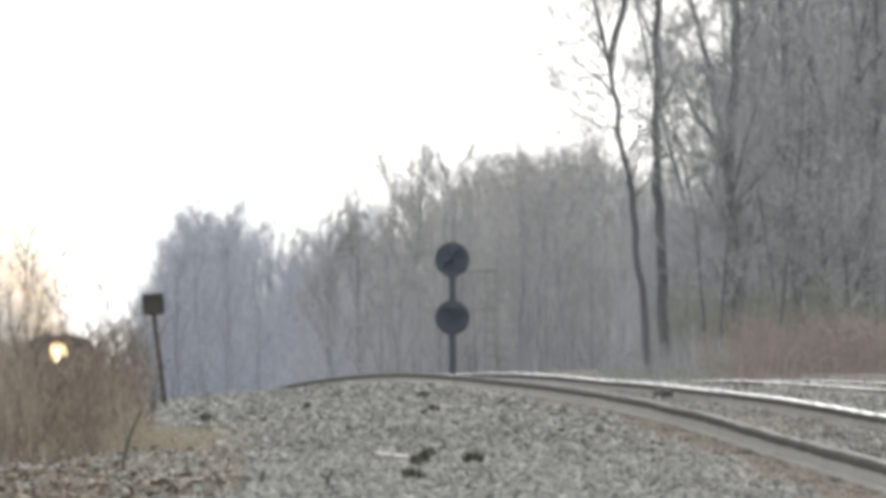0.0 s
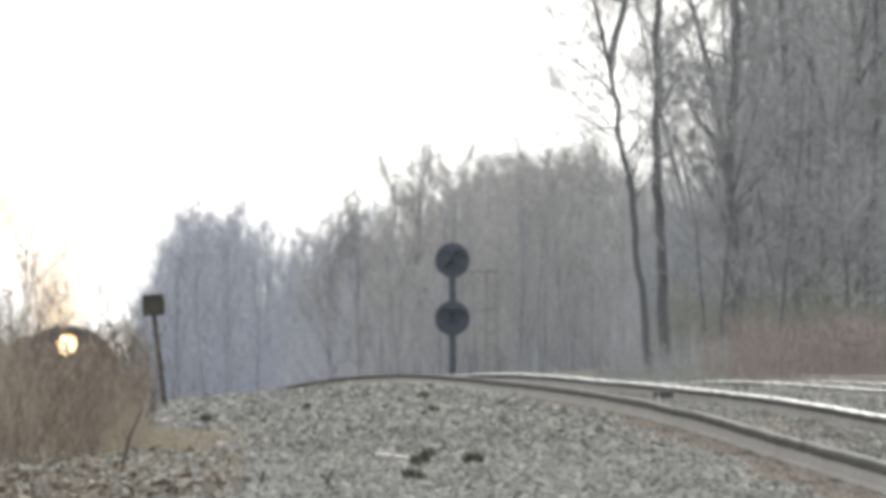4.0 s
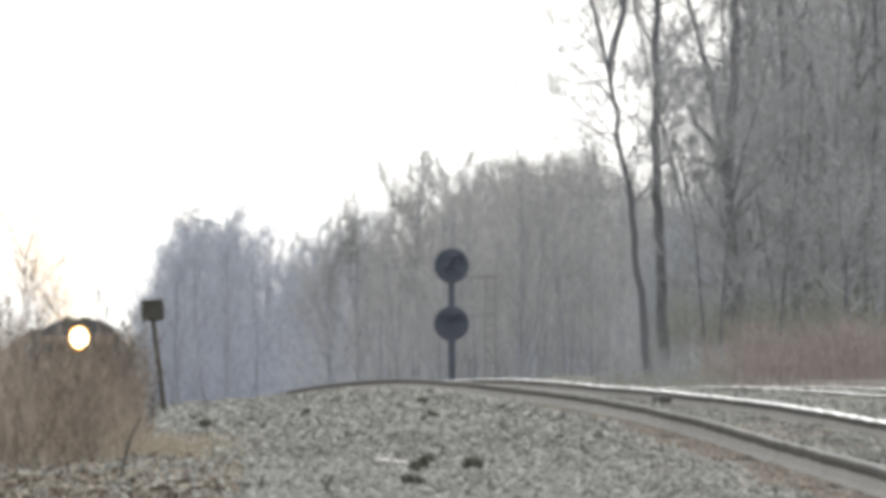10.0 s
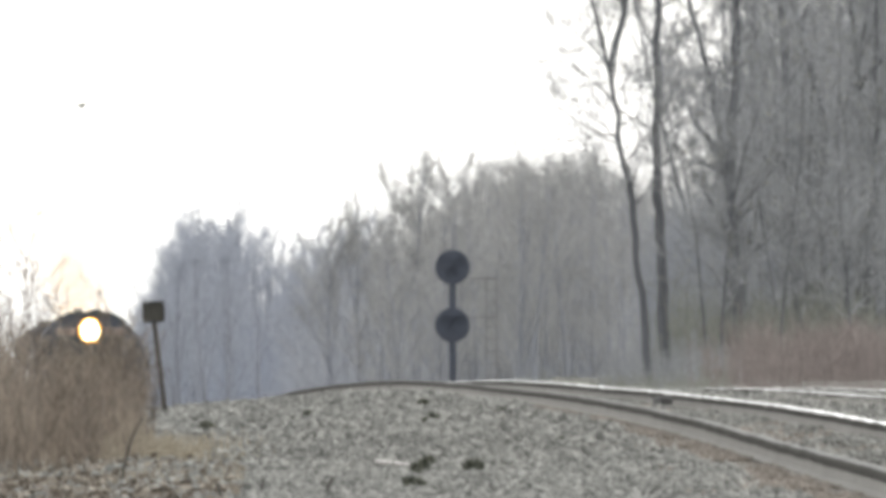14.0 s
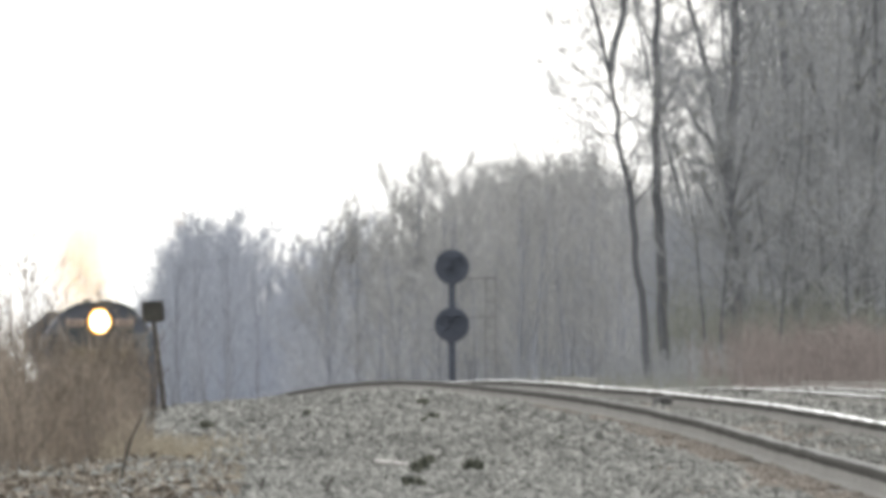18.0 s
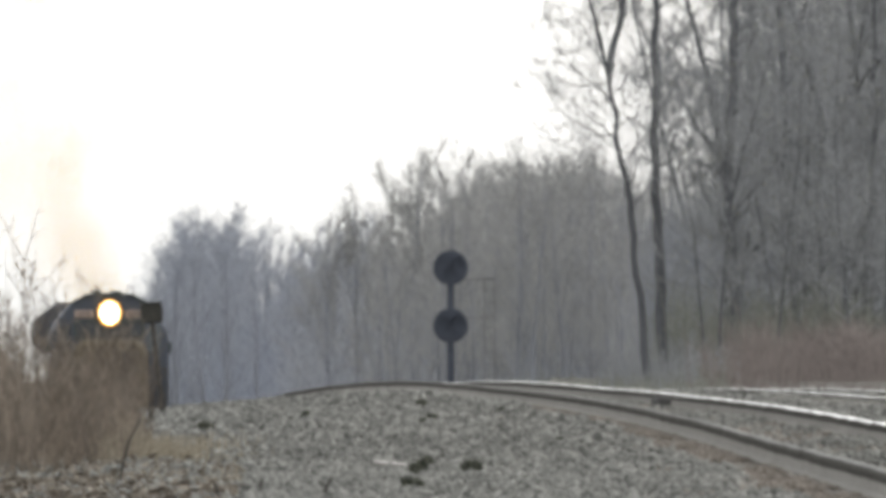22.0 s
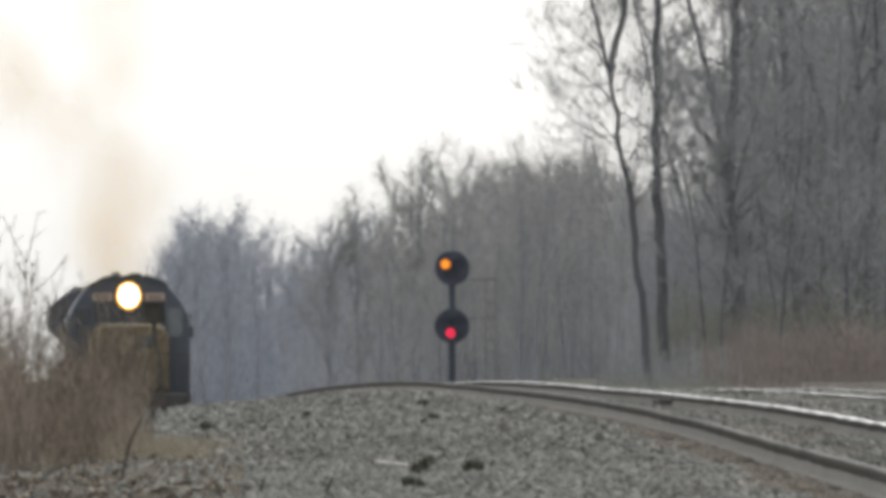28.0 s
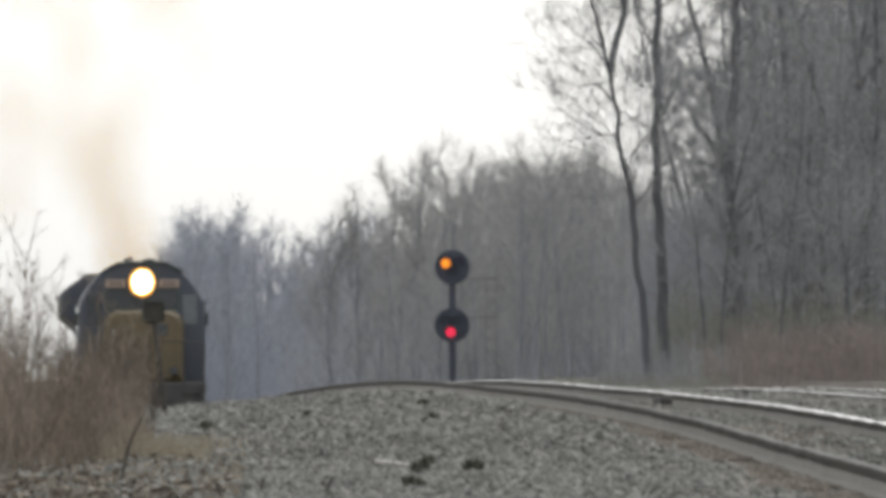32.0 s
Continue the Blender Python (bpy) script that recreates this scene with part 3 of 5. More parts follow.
def build_woods():
    rng = random.Random(11)
    d = 392.0
    k = d / F

    def guide(points):
        """A trunk's bends, from sideways steps and heights."""
        x0 = points[0][0]
        return [((px - x0) * k, h) for px, h in points]

    leaning = (("forked slender bare tree at the wood's edge", 1147, 0.09, ((1147, 0), (1136, 1.3), (1122, 2.9), (1106, 4.4), (1088, 5.4), (1077, 6.7), (1062, 7.4), (1040, 8.4), (1022, 10.2)), 11.5),
               ("tall straight bare tree at the wood's edge", 1176, 0.135, ((1176, 0), (1168, 2.0), (1160, 4.0), (1157, 5.5), (1160, 7.0), (1158, 8.5), (1163, 12.0)), 14.0),
               ("thick grey bare tree with low side limbs", 1306, 0.17, ((1306, 0), (1300, 2.0), (1290, 4.0), (1296, 6.0), (1303, 8.0), (1300, 12.0)), 15.0),
               ("bare tree leaning over its neighbours", 1298, 0.115, ((1298, 0), (1292, 3.0), (1282, 4.5), (1264, 6.2), (1245, 7.2), (1212, 8.4), (1180, 10.5)), 12.0),
               ("tall dark bare tree in the wood", 1432, 0.14, ((1432, 0), (1420, 2.0), (1405, 4.0), (1398, 6.0), (1392, 8.0), (1388, 12.0)), 15.0),
               ("slim bare tree in the wood", 1482, 0.115, ((1482, 0), (1470, 2.2), (1462, 4.0), (1470, 5.6), (1440, 7.0), (1410, 8.5), (1395, 10.5)), 13.0),
               ("bare tree with upswept limbs in the wood", 1530, 0.1, ((1530, 0), (1545, 2.5), (1562, 4.2), (1572, 6.0), (1570, 9.0)), 12.0))
    for n, (label, px, r, points, height) in enumerate(leaning):
        shapes = grow(rng, height, r, 4, guide(points), 0.36 if n < 2 else 0.22, 7, 0.0058, (36, 8, 14) if n < 2 else (26, 8, 13), 0.9, 1, 0.24 if n == 0 else 0.18, 0.0085 if n < 2 else 0.013)
        t = tree("bare_tree", shapes, BARK, TWIG, label, "bare trees of the wood")
        plant(t, (px - 784) * k, d + n * 2.5 - 6, 0)
    # single strong limbs, as sideways steps and heights above the foot
    wood_trees = [o for o in scene.objects if o.name.startswith("bare_tree")]
    for n, bark, r, points in ((2, BARK, 0.07, ((1296, 4.2), (1272, 4.95), (1232, 5.5), (1208, 6.1), (1199, 6.6))), (2, BARK, 0.042, ((1292, 4.25), (1330, 4.45), (1372, 4.62))),
                               (2, BARK, 0.036, ((1293, 4.5), (1250, 4.65), (1212, 4.8))), (2, BARK, 0.05, ((1298, 3.4), (1325, 3.75), (1338, 4.3), (1345, 5.2))),
                               (4, BARK, 0.06, ((1404, 4.6), (1375, 5.0), (1352, 5.5), (1342, 6.1), (1330, 7.4))), (4, BARK, 0.04, ((1402, 4.9), (1440, 5.2), (1462, 5.9))),
                               (5, PALE_BARK, 0.04, ((1466, 3.6), (1462, 4.4), (1470, 5.4), (1479, 6.5))), (6, PALE_BARK, 0.024, ((1545, 3.0), (1549, 3.6), (1560, 4.1))),
                               (5, PALE_BARK, 0.02, ((1468, 4.2), (1496, 4.55), (1522, 4.95))), (6, BARK, 0.03, ((1552, 3.2), (1535, 4.4), (1532, 5.9), (1520, 7.5))),
                               (4, BARK, 0.05, ((1418, 2.2), (1436, 3.6), (1440, 5.2), (1446, 7.6))), (3, BARK, 0.045, ((1292, 3.0), (1262, 3.9), (1240, 4.3), (1205, 5.0))),
                               (0, BARK, 0.011, ((1076, 6.5), (1052, 6.52), (1028, 6.44), (1004, 6.54), (988, 6.58))), (0, BARK, 0.011, ((1092, 5.2), (1060, 5.42), (1010, 5.3), (960, 5.36))),
                               (0, BARK, 0.011, ((1080, 6.2), (1058, 6.0), (1040, 6.35), (1012, 6.9))), (0, BARK, 0.011, ((1104, 4.6), (1120, 4.9), (1128, 5.4))),
                               (1, BARK, 0.035, ((1158, 7.1), (1140, 7.4), (1128, 7.9))), (1, BARK, 0.03, ((1160, 5.7), (1185, 6.1), (1204, 6.8)))):
        x0 = leaning[n][1]
        pts = [Vector(((px - x0) * k, 0.1 * math.sin(px), h)) for px, h in points]
        shape, spray = Shape(), Shape()
        shape.tube(pts, [r * (1 - (0.4 if n == 0 else 0.75) * i / (len(pts) - 1)) for i in range(len(pts))], 6, True)
        part("limb", shape, bark, wood_trees[n])
        for _ in range(40 if n == 0 else 45):
            i = rng.randrange(len(pts) - 1)
            p = pts[i].lerp(pts[i + 1], rng.random())
            way = ((pts[i + 1] - pts[i]).normalized() + Vector((rng.gauss(0, 0.8), rng.gauss(0, 0.6), rng.gauss(0.2, 0.8)))).normalized() * rng.uniform(0.15, 0.75)
            b = way.cross(Vector((0.2, 1, 0.1))).normalized() * 0.0042
            f = len(spray.v)
            spray.v.extend([p - b, p + b, p + way])
            spray.f.append((f, f + 1, f + 2))
        tagged(part("crown", spray, TWIG, wood_trees[n]), kind="stuff")
    # the forked tree's second stem
    shapes = grow(rng, 6.0, 0.09, 4, ((0, 0), (0.09, 0.7), (0.26, 1.2), (0.38, 1.9), (0.4, 3.4)), 0.3, 6, 0.008, (18, 6, 12), 0.8, 1, 0.2, 0.011)
    stem = tree("bare_tree", shapes, BARK, TWIG, "upright second stem of the forked bare tree", "bare trees of the wood")
    stem.matrix_basis = pose((1077 - 784) * k, d - 6, on_ground((1147 - 784) * k, d - 6, 6.65))
    # trees behind, in the depth of the wood
    kinds = []
    for n in range(5):
        shapes = grow(rng, rng.uniform(12, 16), rng.uniform(0.05, 0.1), 4, None, 0.06, 6, 0.006, (26, 8, 15), 0.8, 1, 0.22, 0.009)
        t = tree("bare_tree", shapes, BARK, TWIG, "bare grey tree in the depth of the wood", "bare trees of the wood")
        plant(t, 9.5 + n * 1.1, 415 + n * 9, n * 60)
        kinds.append(t)
    for n in range(31):
        dd = rng.uniform(398, 500)
        x = (rng.triangular(1295, 1690, 1500) - 784) / F * dd
        place_copy(kinds[n % 5], x, dd, rng.uniform(0, 360), rng.uniform(-3, 3), rng.uniform(0.75, 1.15))
    # saplings between and before the trunks
    for n in range(3):
        shapes = grow(rng, rng.uniform(7, 9), 0.035, 4, None, 0.15, 5, 0.007, (26, 8, 10), 0.9, 1, 0.22, 0.009, 1)
        t = tree("bare_sapling", shapes, BARK, TWIG, "thin twiggy sapling among the trees", "saplings of the wood")
        plant(t, (1240 + n * 130 - 784) * k, 386, n * 80)
        for _ in range(2):
            x = (rng.triangular(1190, 1600, 1500) - 784) * k
            place_copy(t, x, rng.uniform(383, 400), rng.uniform(0, 360), rng.uniform(-4, 4), rng.uniform(0.7, 1.35))
    more = random.Random(77)
    for n, px in enumerate((1238, 1335, 1400, 1460, 1540)):
        dd = more.uniform(425, 480)
        place_copy(kinds[n % 5], (px - 784) / F * dd, dd, more.uniform(0, 360), more.uniform(-4, 4), more.uniform(0.75, 1.0))


def hazy_tree(rng, height, limbs, crown, wide, twigs, width, tilt=(22, 46), stout=1.0):
    """A bare crown of upswept limbs that end in a mist of fine twigs. Returns the shapes of wood and twigs."""
    wood, fine = Shape(), Shape()

    def away(a):
        return Vector((rng.gauss(0, a), rng.gauss(0, a), rng.gauss(0, a)))

    lean = Vector((rng.uniform(-0.05, 0.05), rng.uniform(-0.05, 0.05), 1))
    trunk = [Vector((0, 0, 0))]
    for _ in range(7):
        trunk.append(trunk[-1] + (lean + away(0.06)) * height * 0.93 / 7)
    wood.tube(trunk, [0.13 * (1 - 0.125 * i) for i in range(8)], 6)
    shoots = [(trunk[6], lean, height * 0.14), (trunk[7], lean, height * 0.07)]
    for k in range(limbs):
        at = crown + (0.97 - crown) * (k + rng.random()) / limbs
        i = min(6, int(at * 7))
        p = trunk[i].lerp(trunk[i + 1], at * 7 - i)
        turn, steep = rng.uniform(0, 6.283), radians(rng.uniform(*tilt))
        way = Vector((math.cos(turn) * math.sin(steep), math.sin(turn) * math.sin(steep), math.cos(steep)))
        length = height * wide * (1.15 - 0.85 * at) * rng.uniform(0.65, 1.2)
        pts = [p]
        for _ in range(4):
            way = (way + Vector((0, 0, 0.12)) + away(0.09)).normalized()
            pts.append(pts[-1] + way * length / 4)
        thick = (0.008 + 0.006 * length) * stout
        wood.tube(pts, [thick, thick * 0.8, thick * 0.6, thick * 0.42, thick * 0.25], 4)
        shoots.append((pts[3], way, length * 0.35))
        for _ in range(14):
            j = rng.randrange(1, 4)
            q = pts[j].lerp(pts[j + 1], rng.random())
            out = (pts[j + 1] - pts[j]).normalized() + away(0.5) + Vector((0, 0, 0.12))
            out.normalize()
            far = length * rng.uniform(0.22, 0.5)
            fine.tube([q, q + out * far * 0.5 + away(0.03), q + out * far], [0.006, 0.005, 0.004], 3)
            shoots.append((q, out, far))
    for q, out, far in shoots:
        for _ in range(twigs):
            a = q + out * far * rng.random()
            d = (out + away(0.7) + Vector((0, 0, 0.15))).normalized()
            b = d.cross(away(1)).normalized() * width
            k = len(fine.v)
            fine.v.extend([a - b, a + b, a + d * rng.uniform(0.12, 0.6)])
            fine.f.append((k, k + 1, k + 2))
    return wood, fine, Shape()


def wand_brush(name, material, seed, count, a, b, d0, d1, height, label, per=22, width=0.014, reach=0.8):
    """Close-set upright wands, each with fine side twigs; height may follow the direction."""
    g = np.random.default_rng(seed)
    d = g.uniform(d0, d1, count)
    px = g.uniform(a, b, count)
    x = (px - 784) / F * d
    z = ground_z(x, d) - 0.1
    h = (height(px, d) if callable(height) else height) * g.uniform(0.4, 1.05, count)
    foot = np.stack([x, d, z], 1)
    way = np.stack([g.normal(0, 0.09, count), g.normal(0, 0.09, count), np.ones(count)], 1)
    tip = foot + way * h[:, None]
    side = np.stack([np.full(count, width), g.normal(0, width, count), np.zeros(count)], 1)
    stems = np.stack([foot - side, foot + side, tip], 1)
    t = g.uniform(0.02, 1.0, (count, per))
    q = (foot[:, None] + (tip - foot)[:, None] * t[..., None]).reshape(-1, 3)
    n = len(q)
    out = g.normal(size=(n, 3)) * np.array((0.6, 0.6, 0.3)) + np.array((0, 0, 0.75))
    out /= np.linalg.norm(out, axis=1)[:, None]
    w = np.cross(out, g.normal(size=(n, 3)))
    w *= width * 0.7 / np.linalg.norm(w, axis=1)[:, None]
    twigs = np.stack([q - w, q + w, q + out * (reach * g.uniform(0.4, 1.2, n))[:, None]], 1)
    v = np.concatenate([stems, twigs]).reshape(-1, 3)
    ob = part(name, quick_mesh(name, v, np.arange(len(v)).reshape(-1, 3)), material)
    return tagged(ob, label, "brush", kind="stuff")


def build_far_woods():
    rng = random.Random(23)
    kinds = []
    for n in range(8):
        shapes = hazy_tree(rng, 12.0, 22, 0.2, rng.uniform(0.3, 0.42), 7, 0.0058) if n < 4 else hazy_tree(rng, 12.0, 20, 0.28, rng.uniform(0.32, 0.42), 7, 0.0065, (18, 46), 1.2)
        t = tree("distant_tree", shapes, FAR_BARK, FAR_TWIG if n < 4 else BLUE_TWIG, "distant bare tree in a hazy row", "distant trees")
        kinds.append(t)
    used = set()

    def put(n, px, top, dd):
        """A tree whose crown ends at a given height in the view from the crossing."""
        x = (px - 784) / F * dd
        base = on_ground(x, dd, -0.2)
        h = (612 - top) / F * dd + EYE_Z - base
        s = h / 12.3
        m = pose(x, dd, base, 0, 0, rng.uniform(0, 360))
        if n not in used:
            used.add(n)
            kinds[n].matrix_basis = m @ Matrix.Scale(s, 4)
        else:
            c = copy_thing(kinds[n], m)
            c.scale = (s, s, s)

    # middle row, nearer, olive grey; skyline climbs towards the wood
    skyline = ((540, 425), (580, 390), (620, 374), (660, 360), (700, 350), (760, 338), (800, 318), (830, 284), (870, 264), (900, 258), (960, 252), (1010, 246), (1060, 258), (1130, 285))
    for n in range(84):
        px = rng.uniform(545, 1160)
        top = np.interp(px, [p[0] for p in skyline], [p[1] for p in skyline]) + rng.triangular(-28, 100, 8)
        put(rng.randrange(4) + (4 if px < 650 else 0), px, top, rng.uniform(560, 690) if px > 650 else rng.uniform(690, 780))
    for px, top in ((842, 278), (868, 290), (893, 268), (915, 272), (948, 272), (975, 258), (1003, 262), (1030, 246), (600, 380), (1055, 268), (1075, 258), (1100, 270), (1140, 285), (1165, 290), (1190, 272), (1215, 280), (1235, 262)):
        put(rng.randrange(4), px, top, rng.uniform(575, 640))
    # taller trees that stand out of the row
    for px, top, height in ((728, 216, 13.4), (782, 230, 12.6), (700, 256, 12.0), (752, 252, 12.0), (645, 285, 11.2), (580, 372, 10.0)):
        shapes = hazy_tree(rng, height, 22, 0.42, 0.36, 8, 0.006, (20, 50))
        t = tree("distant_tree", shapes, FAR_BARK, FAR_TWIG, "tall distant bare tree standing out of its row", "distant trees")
        dd = 600.0
        x = (px - 784) / F * dd
        base = on_ground(x, dd, -0.2)
        s = ((612 - top) / F * dd + EYE_Z - base) / height / 1.03
        t.matrix_basis = pose(x, dd, base, 0, 0, px) @ Matrix.Scale(s, 4)
    # left row, farther off, with more haze put into its twig colour
    rng = random.Random(29)
    skyline = ((200, 560), (250, 530), (290, 450), (335, 372), (400, 362), (455, 368), (495, 412), (540, 450), (600, 430))
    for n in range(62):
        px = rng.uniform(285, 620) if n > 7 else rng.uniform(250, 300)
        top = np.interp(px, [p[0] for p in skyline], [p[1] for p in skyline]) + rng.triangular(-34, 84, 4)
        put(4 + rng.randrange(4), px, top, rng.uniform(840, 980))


def thicket(name, material, rng, count, place, height, twig, label, category="brush", thick=0.006, slivers=0):
    """Many thin stems with side twigs, joined as one piece of stuff."""
    s = Shape()
    for _ in range(count):
        x, d = place(rng)
        z = on_ground(x, d, -0.05)
        h = height * rng.uniform(0.45, 1.1) * (0.7 + 0.8 * abs(noise.noise((x * 0.9, d * 0.12, height))))
        lean = Vector((rng.uniform(-0.25, 0.25), rng.uniform(-0.25, 0.25), 1))
        p = [Vector((x, d, z))]
        for i in range(3):
            p.append(p[-1] + (lean + Vector((rng.uniform(-0.15, 0.15), rng.uniform(-0.15, 0.15), 0))) * h / 3)
        s.tube(p, [thick, thick * 0.85, thick * 0.6, thick * 0.3], 3)
        for _ in range(slivers):
            i = rng.randrange(0, 3)
            q = p[i].lerp(p[i + 1], rng.random())
            w = Vector((rng.uniform(-1, 1), rng.uniform(-1, 1), rng.uniform(0.3, 1.3))).normalized() * h * rng.uniform(0.1, 0.25)
            b = w.cross(Vector((rng.uniform(-1, 1), rng.uniform(-1, 1), 0.3))).normalized() * thick * 0.4
            k = len(s.v)
            s.v.extend([q - b, q + b, q + w])
            s.f.append((k, k + 1, k + 2))
        for _ in range(twig):
            i = rng.randrange(1, 3)
            q = p[i].lerp(p[i + 1], rng.random())
            w = Vector((rng.uniform(-1, 1), rng.uniform(-1, 1), rng.uniform(0.3, 1.2))).normalized() * h * rng.uniform(0.12, 0.35)
            s.tube([q, q + w * 0.5 + Vector((0, 0, 0.02)), q + w], [thick * 0.5, thick * 0.4, thick * 0.25], 3)
    ob = part(name, s, material)
    return tagged(ob, label, category, kind="stuff")


def build_thickets():
    rng = random.Random(37)
    at = lambda a, b, d0, d1: (lambda r: (lambda d: ((r.uniform(a, b) - 784) / F * d, d))(r.uniform(d0, d1)))
    skew = lambda a, b, c, d0, d1: (lambda r: (lambda d: ((r.triangular(a, b, c) - 784) / F * d, d))(r.uniform(d0, d1)))
    thicket("bank_weeds", OLIVE_BRUSH, rng, 1300, at(900, 1300, 325, 384), 0.5, 4, "grey olive weeds on the low bank below the wood", "weeds", thick=0.009, slivers=6)
    thicket("bank_brush", TWIG, rng, 350, at(1060, 1240, 384, 398), 1.1, 4, "grey leafless brush round the tree bases", thick=0.011, slivers=8)
    # veil of twigs added where haze fades out the trunk feet
    wand_brush("pale_bank_brush", TWIG, 64, 380, 1040, 1320, 371, 383, 0.85, "pale twig brush added for the haze over tree bases", 14, 0.006, 0.3)
    thicket("low_red_brush", RED_BRUSH, rng, 900, skew(1280, 1660, 1560, 285, 345), 0.3, 3, "low reddish dead growth beyond the second track", thick=0.006)
    thicket("red_brush", RED_BRUSH, rng, 1500, skew(1215, 1660, 1540, 345, 385), 1.2, 4, "reddish brown leafless brush along the wood's edge", thick=0.011)
    thicket("olive_brush", OLIVE_BRUSH, rng, 1300, skew(1130, 1650, 1420, 386, 405), 2.0, 4, "olive budding brush under the trees", thick=0.014)
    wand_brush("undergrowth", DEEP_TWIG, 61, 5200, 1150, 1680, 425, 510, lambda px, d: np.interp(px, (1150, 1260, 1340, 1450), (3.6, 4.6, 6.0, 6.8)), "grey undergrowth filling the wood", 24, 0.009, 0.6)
    edge = ((520, 520), (600, 462), (700, 415), (800, 372), (900, 330), (1010, 312), (1100, 325), (1200, 335))
    low = lambda px, d: (600 - np.interp(px, [p[0] for p in edge], [p[1] for p in edge])) / F * d + 4.5
    # undergrowth of both far rows has the haze in its colour
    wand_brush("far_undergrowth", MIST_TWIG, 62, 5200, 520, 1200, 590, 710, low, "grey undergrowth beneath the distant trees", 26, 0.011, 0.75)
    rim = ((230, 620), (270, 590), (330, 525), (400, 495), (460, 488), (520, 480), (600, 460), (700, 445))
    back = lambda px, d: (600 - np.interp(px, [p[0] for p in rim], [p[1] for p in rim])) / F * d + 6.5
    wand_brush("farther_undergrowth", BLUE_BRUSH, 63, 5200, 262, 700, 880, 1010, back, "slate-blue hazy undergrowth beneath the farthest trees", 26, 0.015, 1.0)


# ---- scrub beside the track ----
def build_scrub():
    rng = random.Random(51)
    kinds = []
    for n in range(5):
        t = thing("leafless_shrub", pose(0, 0, 0), "leafless brown shrub with thin upright stems", "shrub", "shrubs beside the track")
        for _ in range(4 if n < 2 else 8):
            s = Shape()
            h = rng.uniform(0.9, 1.9) if n > 1 else rng.uniform(1.3, 1.95)
            lean = Vector((rng.uniform(-0.22, 0.22), rng.uniform(-0.22, 0.22), 1))
            p = [Vector((rng.uniform(-0.12, 0.12), rng.uniform(-0.12, 0.12), 0))]
            for i in range(5):
                p.append(p[-1] + (lean + Vector((rng.uniform(-0.14, 0.14), rng.uniform(-0.14, 0.14), 0))) * h / 5)
            s.tube(p, [0.0075, 0.0065, 0.0055, 0.0045, 0.003, 0.0015], 4)
            for _ in range(17 if n > 1 else 12):
                i = rng.randrange(1, 5)
                q = p[i].lerp(p[i + 1], rng.random())
                w = Vector((rng.uniform(-1, 1), rng.uniform(-1, 1), rng.uniform(0.5, 1.8))).normalized() * rng.uniform(0.1, 0.42)
                e = q + w
                s.tube([q, q + w * 0.5 + Vector((0, 0, -0.015)), e], [0.0045, 0.0035, 0.002], 3)
                for _ in range(3):
                    o = q.lerp(e, rng.uniform(0.3, 1))
                    s.tube([o, o + Vector((rng.uniform(-1, 1), rng.uniform(-1, 1), rng.uniform(0.2, 1))).normalized() * rng.uniform(0.04, 0.14)], [0.003, 0.002], 3)
            part("stem", s, SHRUB if n % 2 else WEED, t)
        kinds.append(t)
    spots = [(22, 138, 1.15), (66, 140, 1.0), (178, 142, 0.8), (215, 150, 0.6), (-45, 148, 1.1)]
    for n, (px, d, sc) in enumerate(spots):
        plant(kinds[n], (px - 784) / F * d, d, n * 70, 0, sc, -0.05)
    for n in range(46):
        d = rng.uniform(136, 176)
        px = rng.choice([rng.uniform(-260, -110), rng.uniform(110, 170), rng.uniform(90, 225), rng.uniform(130, 250)])
        sc = 0.95 if px < 40 else (0.55 if px < 150 else 0.6)
        place_copy(kinds[n % 5], (px - 784) / F * d, d, rng.uniform(0, 360), rng.uniform(-5, 5), sc * rng.uniform(0.8, 1.1), -0.05)
    at = lambda a, b, d0, d1: (lambda r: (lambda d: ((r.uniform(a, b) - 784) / F * d, d))(r.uniform(d0, d1)))
    thicket("short_dry_weeds", WEED, rng, 900, at(120, 228, 138, 168), 0.66, 6, "dry brown weed stalks thinning towards the gravel", "weeds", 0.0035)
    thicket("dry_weeds", WEED, rng, 2300, at(-300, 130, 138, 172), 0.72, 5, "dense dry brown weed stalks at the trackside", "weeds", 0.004)
    thicket("tall_weeds", WEED, rng, 1050, at(-150, 50, 150, 186), 1.27, 6, "tall dry brown weed stalks behind the shrubs", "weeds", 0.004)
    thicket("low_weeds", WEED, rng, 380, at(150, 270, 138, 185), 0.3, 4, "thin dry brown weeds on the gravel shoulder", "weeds", 0.003)
    fade = lambda r: (lambda d: ((r.gauss(276, 64) - 784) / F * d, d))(r.uniform(139, 156))
    thicket("straw_grass", STRAW, rng, 1150, fade, 0.24, 2, "straw-coloured dead grass tuft on gravel", "grass", 0.0045)
    tuft = lambda r: (lambda d: ((r.gauss(204, 18) - 784) / F * d, d))(r.uniform(138, 144))
    thicket("straw_tuft", STRAW, rng, 160, tuft, 0.42, 2, "taller straw-coloured tuft beside the weeds", "grass", 0.004)
    thicket("thin_straw_grass", STRAW, rng, 1000, at(180, 430, 124, 165), 0.15, 2, "thin straw-coloured grass on gravel", "grass", 0.003)


build_ballast()
build_woods()
build_far_woods()
build_thickets()
build_scrub()


